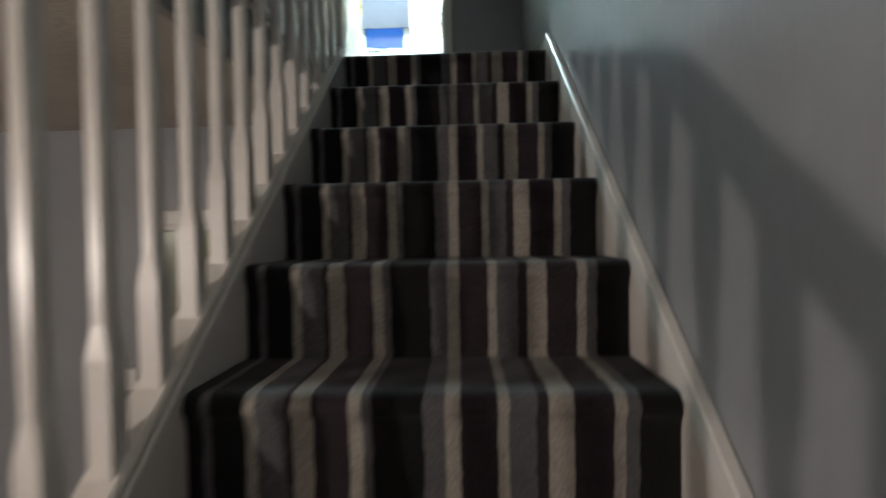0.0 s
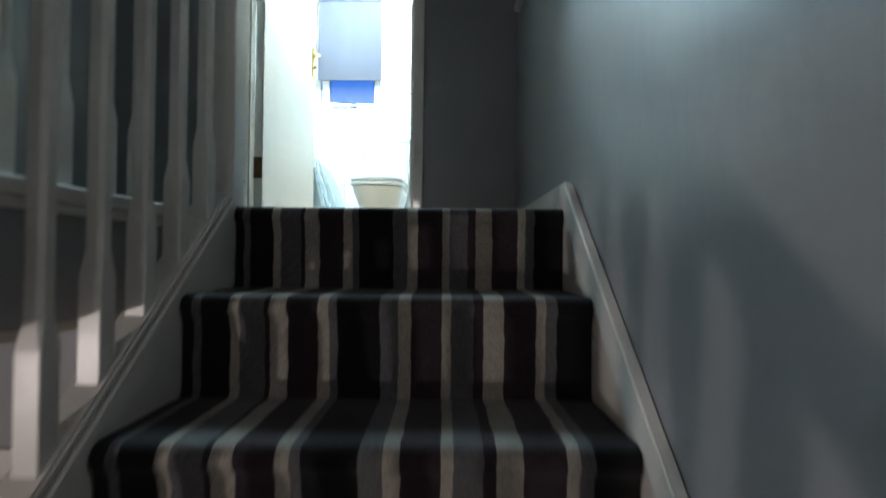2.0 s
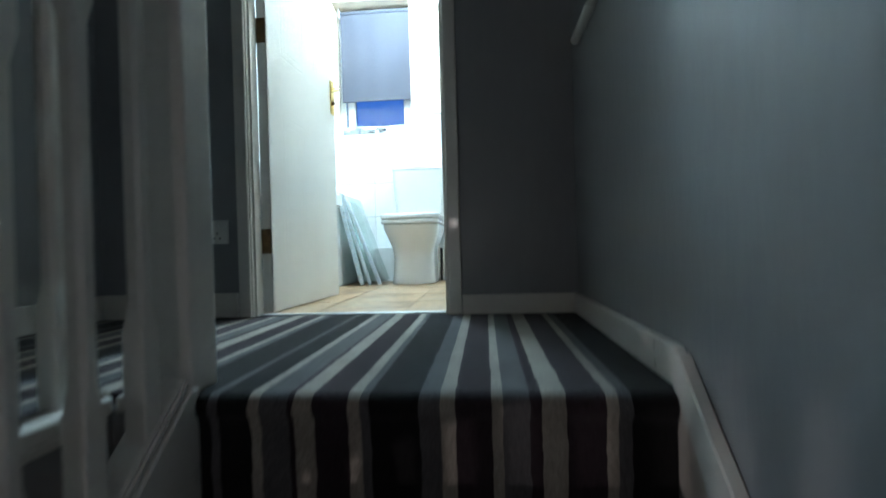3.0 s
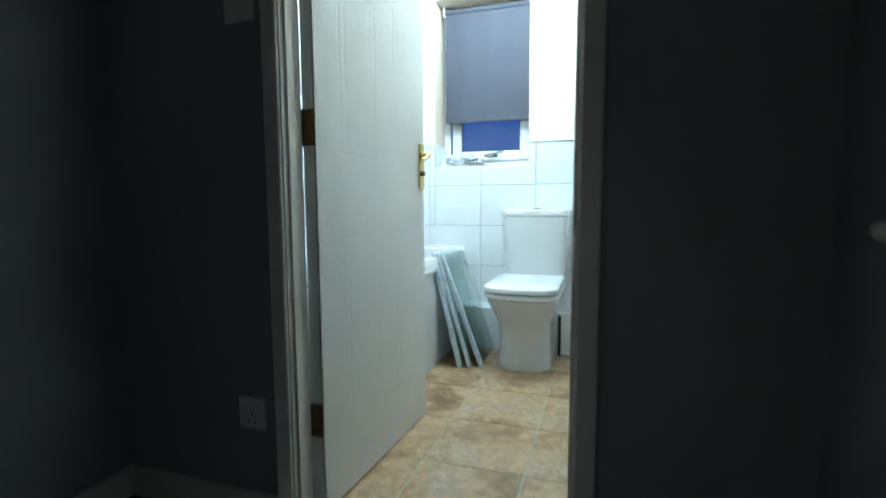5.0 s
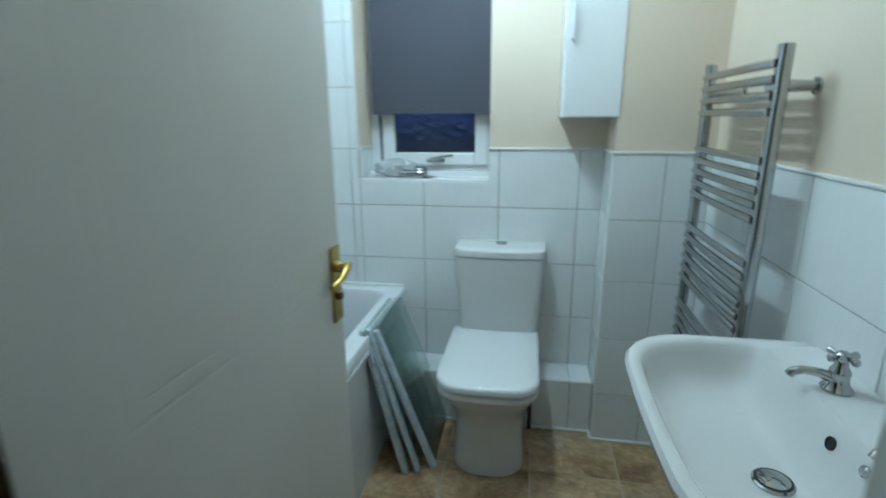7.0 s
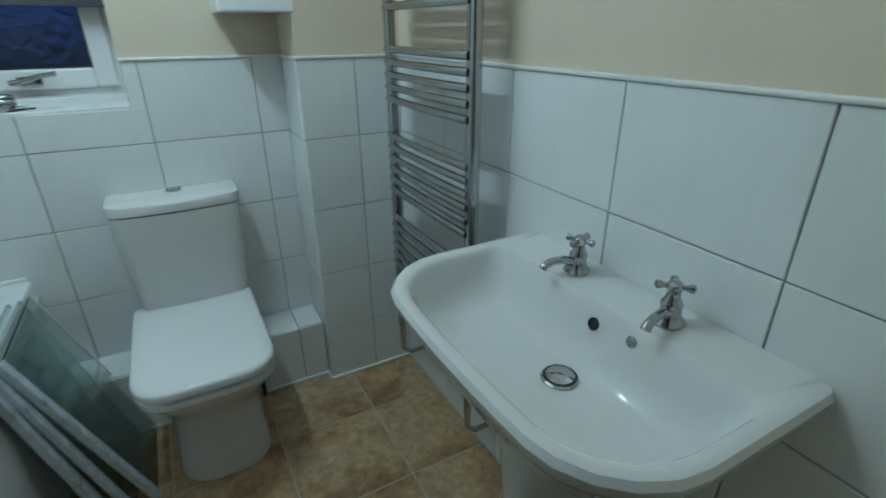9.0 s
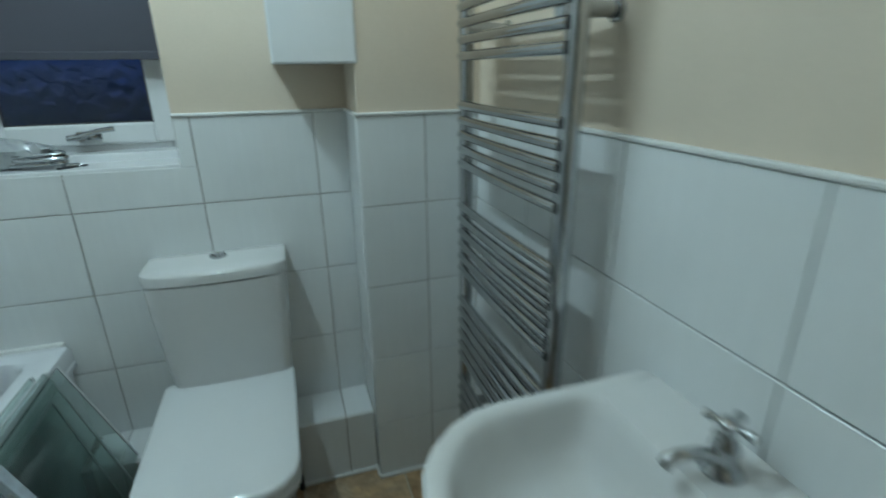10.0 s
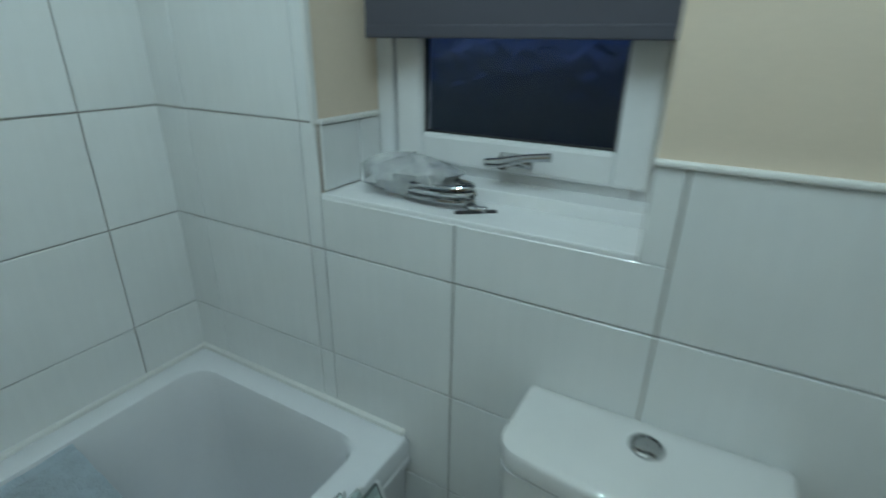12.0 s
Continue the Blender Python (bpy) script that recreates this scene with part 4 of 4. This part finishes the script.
# ---- basin ----
def basin():
    bx0, bx1, by0, by1 = -0.026, WALL_R - 0.009, 1.212, 1.888
    zt = 0.868
    th = empty("wash_basin", WALL_R, (by0 + by1) / 2, 0.0)
    ox, oy = WALL_R, (by0 + by1) / 2

    def ol(i, z, r, rb=0.02, back=None, bow=0.018):
        # drawn with its front towards -y, then turned so that the front faces -x
        hw = (by1 - by0) / 2 - i
        yb = 0.0 if back is None else -back
        pts = outline(-hw, hw, -(bx1 - bx0) + i, yb - 0.009, (r, r, rb, rb), z, bow)
        return [(y, -x, zz) for x, y, zz in pts]
    bm = bmesh.new()
    loft(bm, [ol(0.20, zt - 0.20, 0.10), ol(0.13, zt - 0.185, 0.12), ol(0.06, zt - 0.13, 0.13), ol(0.022, zt - 0.06, 0.14), ol(0.004, zt - 0.03, 0.145), ol(0.0, zt - 0.012, 0.145),
              ol(0.006, zt - 0.002, 0.142), ol(0.014, zt, 0.138), ol(0.026, zt - 0.002, 0.128, 0.03, 0.112), ol(0.034, zt - 0.010, 0.124, 0.035, 0.118), ol(0.040, zt - 0.03, 0.12, 0.04, 0.124),
              ol(0.052, zt - 0.066, 0.115, 0.05, 0.136), ol(0.070, zt - 0.093, 0.11, 0.06, 0.150), ol(0.10, zt - 0.107, 0.085, 0.05, 0.165), ol(0.14, zt - 0.115, 0.045, 0.03, 0.178), ol(0.165, zt - 0.118, 0.02, 0.015, 0.19, 0.0)])
    part("bowl", bm, CERAMIC, th, "", True)
    bm = bmesh.new()
    loft(bm, [outline(-0.30, -0.10, -0.09, 0.09, (0.06, 0.05, 0.05, 0.06), z) for z in (0.0, 0.02)] +
         [outline(-0.285, -0.11, -0.08, 0.08, (0.06, 0.05, 0.05, 0.06), z) for z in (0.06, 0.4)] + [outline(-0.31, -0.10, -0.10, 0.10, (0.07, 0.05, 0.05, 0.07), 0.69)])
    part("pedestal", bm, CERAMIC, th, "", True)
    # waste and overflow
    bm = bmesh.new()
    lathe(bm, ((0.034, 0), (0.034, 0.004), (0.030, 0.007), (0.0275, 0.005), (0.026, 0.009), (0.012, 0.012), (0.0, 0.0125)), 26, pose(-0.223, -0.022, zt - 0.119))
    waste = part("waste", bm, CHROME, th, "chrome click plug", True)
    # no real seal: a black ring colours in the shaded gap round the plug
    bm = bmesh.new()
    lathe(bm, ((0.0305, 0.0055), (0.0305, 0.0085), (0.0262, 0.0085), (0.0262, 0.0055)), 26, pose(-0.223, -0.022, zt - 0.119))
    part("seal", bm, RUBBER, waste, "black ring put in as the shade of the gap round the plug", True)
    # the overflow isn't cut: a black disc gives the dark of its inside
    ob = bmesh.new()
    m = pose(-0.1365, -0.005, zt - 0.04, 0, -74, 0)
    lathe(ob, ((0.012, 0), (0.012, 0.003), (0.0095, 0.003), (0.0095, 0.001), (0.0, 0.001)), 18, m)
    part("overflow", ob, RUBBER, th, "black disc coloured as the shaded overflow hole", True)
    ob = bmesh.new()
    lathe(ob, ((0.010, 0), (0.010, 0.003), (0.006, 0.005), (0.0, 0.005)), 16, pose(-0.1335, -0.088, zt - 0.03, 0, -74, 0))
    part("chain_stay", ob, CHROME, th, "", True)
    for y, tw in ((1.665, -10), (1.445, 12)):
        tap = bmesh.new()
        mt = pose(0.342 - ox, y - oy, zt - 0.001, 0, 0, tw)
        lathe(tap, ((0.026, 0), (0.027, 0.004), (0.024, 0.009), (0.019, 0.014), (0.017, 0.03), (0.0185, 0.036), (0.017, 0.042), (0.012, 0.05), (0.010, 0.06)), 22, mt)
        t1 = part("tap", tap, CHROME, th, "chrome pillar tap with a cross head", True)
        bm = bmesh.new()
        tube(bm, [mt @ Vector(p) for p in ((-0.01, 0, 0.024), (-0.032, 0, 0.031), (-0.058, 0, 0.032), (-0.075, 0, 0.026), (-0.08, 0, 0.018))], [0.0115, 0.009, 0.008, 0.0085, 0.009], 14)
        part("spout", bm, CHROME, t1, "", True)
        bm = bmesh.new()
        lathe(bm, ((0.009, 0.058), (0.013, 0.064), (0.013, 0.074), (0.008, 0.079), (0.0, 0.08)), 16, mt)
        for k in range(4):
            c, s = math.cos(radians(90 * k + 28)), math.sin(radians(90 * k + 28))
            tube(bm, [mt @ Vector((r * c, r * s, 0.069)) for r in (0.008, 0.017, 0.024, 0.029, 0.032)], [0.0045, 0.0045, 0.0075, 0.0075, 0.003], 10)
        part("cross_head", bm, CHROME, t1, "", True)
    tagged(th, "white ceramic wash basin on the tiled wall with two chrome taps", "basin")


basin()


# ---- towel radiator ----
def radiator():
    xr = 0.318
    th = empty("towel_radiator", xr, 2.28, 0.0)
    ya, yb = 2.035 - 2.28, 2.525 - 2.28
    for y in (ya, yb):
        bm = bmesh.new()
        loft(bm, [outline(-0.016, 0.016, y - 0.019, y + 0.019, (0.013,) * 4, z, k=4, m=1) for z in (0.27, 1.53)])
        part("upright", bm, CHROME, th, "", True)
    groups = [[top - 0.0365 * k for k in range(n)] for top, n in ((1.49, 4), (1.265, 5), (1.003, 6), (0.725, 6), (0.455, 4))]
    for g in groups:
        for z in g:
            bm = bmesh.new()
            tube(bm, [(-0.012 - 0.006 * math.sin(math.pi * i / 10) ** 0.8, ya + (yb - ya) * i / 10, z) for i in range(11)], 0.0115, 12)
            part("bar", bm, CHROME, th, "", True)
    for y in (ya + 0.035, yb - 0.035):
        for z in (1.44, 0.38):
            bm = bmesh.new()
            tube(bm, ((-0.012, y, z), (0.0, y, z), (0.094, y, z)), [0.017, 0.017, 0.012], 14)
            lathe(bm, ((0.02, 0), (0.02, 0.006), (0.012, 0.008)), 16, pose(0.097, y, z, 0, -90, 0))
            part("wall_bracket", bm, CHROME, th, "", True)
    for y in (ya, yb):
        bm = bmesh.new()
        tube(bm, ((0, y, 0.27), (0, y, 0.215)), [0.013, 0.013], 12)
        tube(bm, ((0, y, 0.22), (0, y, 0.15), (0.03, y, 0.12), (0.094, y, 0.12)), [0.012, 0.009, 0.009, 0.009], 12)
        part("valve", bm, CHROME, th, "chrome pipe valve", True)
    tagged(th, "chrome ladder towel radiator on the tiled wall", "radiator")


radiator()


# ---- wall cabinet ----
def cabinet():
    x0, x1, y0, y1, z0, z1 = -0.142, COL_X - 0.002 + 0.012, 2.668, FAR - 0.002, 1.368, 2.02
    x1 = COL_X - 0.003
    th = empty("wall_cabinet", (x0 + x1) / 2, (y0 + y1) / 2, z0)
    hw, hd, h = (x1 - x0) / 2, (y1 - y0) / 2, z1 - z0
    part("body", boxes((-hw, hw, -hd + 0.02, hd, 0, h), bevel=0.004), LID, th)
    d = part("door", boxes((-hw, hw + 0.012, -hd - 0.002, -hd + 0.017, 0.0, h), bevel=0.006), LID, th, "white gloss cabinet door")
    bm = bmesh.new()
    tube(bm, ((-hw + 0.028, -hd, 0.27), (-hw + 0.028, -hd - 0.022, 0.275), (-hw + 0.028, -hd - 0.026, 0.33), (-hw + 0.028, -hd - 0.022, 0.385), (-hw + 0.028, -hd, 0.39)), 0.0055, 10)
    part("handle", bm, UPVC, d, "white bow handle", True)
    tagged(th, "narrow white gloss wall cabinet fixed beside the window", "cabinet")


cabinet()

# ---- boxing behind the toilet, trims and sealant ----
LEDGE_Y, LEDGE_Z = 2.722, 0.246
structure("wall_low_boxing", boxes((-0.832, COL_X - 0.001, LEDGE_Y, FAR - 0.001, 0.0, LEDGE_Z - 0.006)), GROUT, "low boxed-in ledge behind the toilet", "wall")
structure("trim_tile_edge", boxes((WX1 + 0.0, COL_X - 0.004, FAR - 0.014, FAR, TRIM - 0.001, TRIM + 0.0085), (COL_X - 0.012, WALL_R - 0.012, COL_Y - 0.013, COL_Y, TRIM - 0.001, TRIM + 0.0085),
          (COL_X - 0.012, COL_X, COL_Y, FAR - 0.014, TRIM - 0.001, TRIM + 0.0085), (WALL_R - 0.013, WALL_R, IN, COL_Y, TRIM - 0.001, TRIM + 0.0085),
          (WX0, WX0 + 0.012, FAR, FAR + 0.185, TRIM - 0.001, TRIM + 0.010), (WX0 - 0.008, WX0 + 0.002, FAR - 0.012, FAR + 0.004, TRIM, TOP - 0.02), bevel=0.003), SILICONE, "white edging bead along the tile tops", "trim")
structure("trim_floor_sealant", boxes((-0.81, COL_X - 0.008, LEDGE_Y - 0.018, LEDGE_Y - 0.006, 0, 0.010), (COL_X - 0.016, COL_X - 0.006, COL_Y - 0.008, LEDGE_Y, 0, 0.010),
          (COL_X - 0.01, WALL_R - 0.006, COL_Y - 0.018, COL_Y - 0.006, 0, 0.010), (BATH_L, -0.83, FAR - 0.02, FAR - 0.004, 0.586, 0.600), (BATH_L + 0.004, BATH_L + 0.02, 1.2, FAR - 0.02, 0.586, 0.600), bevel=0.003),
          SILICONE, "white sealant bead along the edges", "trim")

# outside: dark ground to the horizon
structure("ground", boxes((-400, 400, FAR + 0.3, 800, -2.9, -2.7)), SOIL, "dark garden ground outside the window at dusk", "ground")

# ---- tiles, piece by piece ----
PX, PZ, GAP, THICK = 0.3395, 0.2522, 0.0030, 0.006
tile_cache = {}


def tile_mesh(w, h, t):
    """A tile in the plane of x and z, its face towards -y, with softened edges."""
    key = (round(w, 4), round(h, 4), t)
    if key not in tile_cache:
        me = bpy.data.meshes.new("tile")
        e = 0.0015
        vs = []
        for y, i in ((0, 0), (-t + e, 0), (-t, e)):
            vs += [(i, y, i), (w - i, y, i), (w - i, y, h - i), (i, y, h - i)]
        fs = [(8, 9, 10, 11)]
        for a in (0, 4):
            fs += [(a + k, a + (k + 1) % 4, a + 4 + (k + 1) % 4, a + 4 + k) for k in range(4)]
        me.from_pydata(vs, [], fs)
        me.materials.append(TILE)
        tile_cache[key] = me
    return tile_cache[key]


def cuts(a, b, origin, pitch):
    """The joints between a and b on a grid."""
    k = math.ceil((a - origin) / pitch + 1e-6)
    out = [a]
    while origin + k * pitch < b - 1e-6:
        out.append(origin + k * pitch)
        k += 1
    return out + [b]


def tiled(parent, m, us, zs, skip=None):
    """Lays tiles between the joints us and zs on the plane m (local x along, z up, face towards -y)."""
    for u0, u1 in zip(us, us[1:]):
        for z0, z1 in zip(zs, zs[1:]):
            pieces = [(u0, u1, z0, z1)]
            if skip:
                sx0, sx1, sz0, sz1 = skip
                if u1 > sx0 and u0 < sx1 and z1 > sz0 and z0 < sz1:
                    pieces = []
                    if z0 < sz0:
                        pieces.append((u0, u1, z0, sz0))
                    if z1 > sz1:
                        pieces.append((u0, u1, sz1, z1))
                    lo, hi = max(z0, sz0), min(z1, sz1)
                    if u0 < sx0:
                        pieces.append((u0, sx0, lo - GAP * 0.99, hi))
                    if u1 > sx1:
                        pieces.append((sx1, u1, lo - GAP * 0.99, hi))
            for a, b, c, d in pieces:
                if b - a < 0.012 or d - c < 0.012:
                    continue
                ob = new("tile", tile_mesh(b - a - GAP, d - c - GAP, THICK))
                ob.parent = parent
                r = random.uniform
                ob.matrix_basis = m @ pose(a + GAP / 2, r(-0.0004, 0.0004), c + GAP / 2, 0, r(-0.08, 0.08), 0)


def backing(name, rows, label):
    return structure(name, boxes(*rows), GROUT, label, "tiling")


zs_low = cuts(0.0, TRIM, TRIM - 5 * PZ, PZ)
zs_all = zs_low[:-1] + [1.240, 1.506, 1.772, 2.038, 2.304, TOP]
# window wall, half height beside and under the window
t_far = backing("tiling_window_wall", ((WX0, WX1, FAR - 0.002, FAR, 0.0, WZ0 - 0.013), (WX1, COL_X - 0.002, FAR - 0.002, FAR, 0.0, TRIM), (BATH_L, WX0, FAR - 0.002, FAR, 0.0, TOP)), "white tiling with grey grout lines under and beside the window")
tiled(t_far, pose(0, FAR - 0.002, 0), cuts(WX0, COL_X - 0.004, -0.0425, PX), zs_low, (WX0 - 0.001, WX1, WZ0 - 0.008, 9))
tiled(t_far, pose(0, FAR - 0.002, 0), [u for u in cuts(BATH_L, WX0, -0.0425, PX)], zs_all)
# wall beside the basin
t_right = backing("tiling_basin_wall", ((WALL_R - 0.002, WALL_R, IN, COL_Y, 0.0, TRIM),), "white tiling with grey grout lines behind the basin")
tiled(t_right, pose(WALL_R - 0.002, 0, 0, 0, 0, -90), cuts(-COL_Y, -IN, -1.663, PX), zs_low)
# wall along the bath, full height
t_left = backing("tiling_bath_wall", ((BATH_L, BATH_L + 0.002, IN, FAR - 0.002, 0.0, TOP - 0.001),), "white full-height tiling along the bath")
tiled(t_left, pose(BATH_L + 0.002, 0, 0, 0, 0, 90), cuts(IN, FAR - 0.002, 2.715, PX), zs_all)
# boxed column
t_col = backing("tiling_column", ((COL_X - 0.002, WALL_R - 0.009, COL_Y - 0.002, COL_Y, 0.0, TRIM), (COL_X - 0.002, COL_X, COL_Y, FAR - 0.01, 0.0, TRIM)), "white tiling on the boxed corner column")
tiled(t_col, pose(0, COL_Y - 0.002, 0), cuts(COL_X - 0.007, WALL_R - 0.009, 0.247, PX), zs_low)
tiled(t_col, pose(COL_X - 0.002, 0, 0, 0, 0, -90), [-FAR + 0.009, -COL_Y + 0.001], zs_low)
# low ledge
t_led = backing("tiling_ledge", ((-0.832, COL_X - 0.009, LEDGE_Y - 0.002, LEDGE_Y, 0.0, LEDGE_Z - 0.006),), "white tiling on the low ledge behind the toilet")
tiled(t_led, pose(0, LEDGE_Y - 0.002, 0), cuts(-0.8, COL_X - 0.009, -0.0425, PX), [0.0, LEDGE_Z])
tiled(t_led, pose(0, LEDGE_Y, LEDGE_Z - 0.006, -90, 0, 0), cuts(-0.81, COL_X - 0.009, -0.0425, PX), [0.0, FAR - LEDGE_Y - 0.009])
# window reveal, up to the edging bead
t_rev = backing("tiling_window_reveal", ((WX0, WX0 + 0.002, FAR + 0.001, FAR + 0.188, WZ0 + 0.001, TRIM),), "white tiling at the foot of the window reveal")
tiled(t_rev, pose(WX0 + 0.002, 0, 0, 0, 0, 90), [FAR + 0.001, FAR + 0.115, FAR + 0.187], [WZ0 + 0.001, TRIM])

# ---- vinyl floor, piece by piece ----
vinyl_floor = bpy.data.objects["floor_bathroom"]
P = 0.3445
for u0, u1 in zip(cuts(-0.83, WALL_R - 0.008, 0.138, P), cuts(-0.83, WALL_R - 0.008, 0.138, P)[1:]):
    for v0, v1 in zip(cuts(1.012, LEDGE_Y - 0.005, 2.418, P), cuts(1.012, LEDGE_Y - 0.005, 2.418, P)[1:]):
        if u1 - u0 < 0.01 or v1 - v0 < 0.01:
            continue
        g = 0.0025
        me = bpy.data.meshes.new("tile")
        e, t = 0.001, 0.003
        w, h = u1 - u0 - 2 * g, v1 - v0 - 2 * g
        vs = [(0, 0, 0), (w, 0, 0), (w, h, 0), (0, h, 0), (e, e, t), (w - e, e, t), (w - e, h - e, t), (e, h - e, t)]
        me.from_pydata(vs, [], [(4, 5, 6, 7)] + [(k, (k + 1) % 4, 4 + (k + 1) % 4, 4 + k) for k in range(4)])
        me.materials.append(VINYL)
        ob = new("tile", me)
        ob.parent = vinyl_floor
        ob.matrix_basis = pose(u0 + g, v0 + g, -0.003)
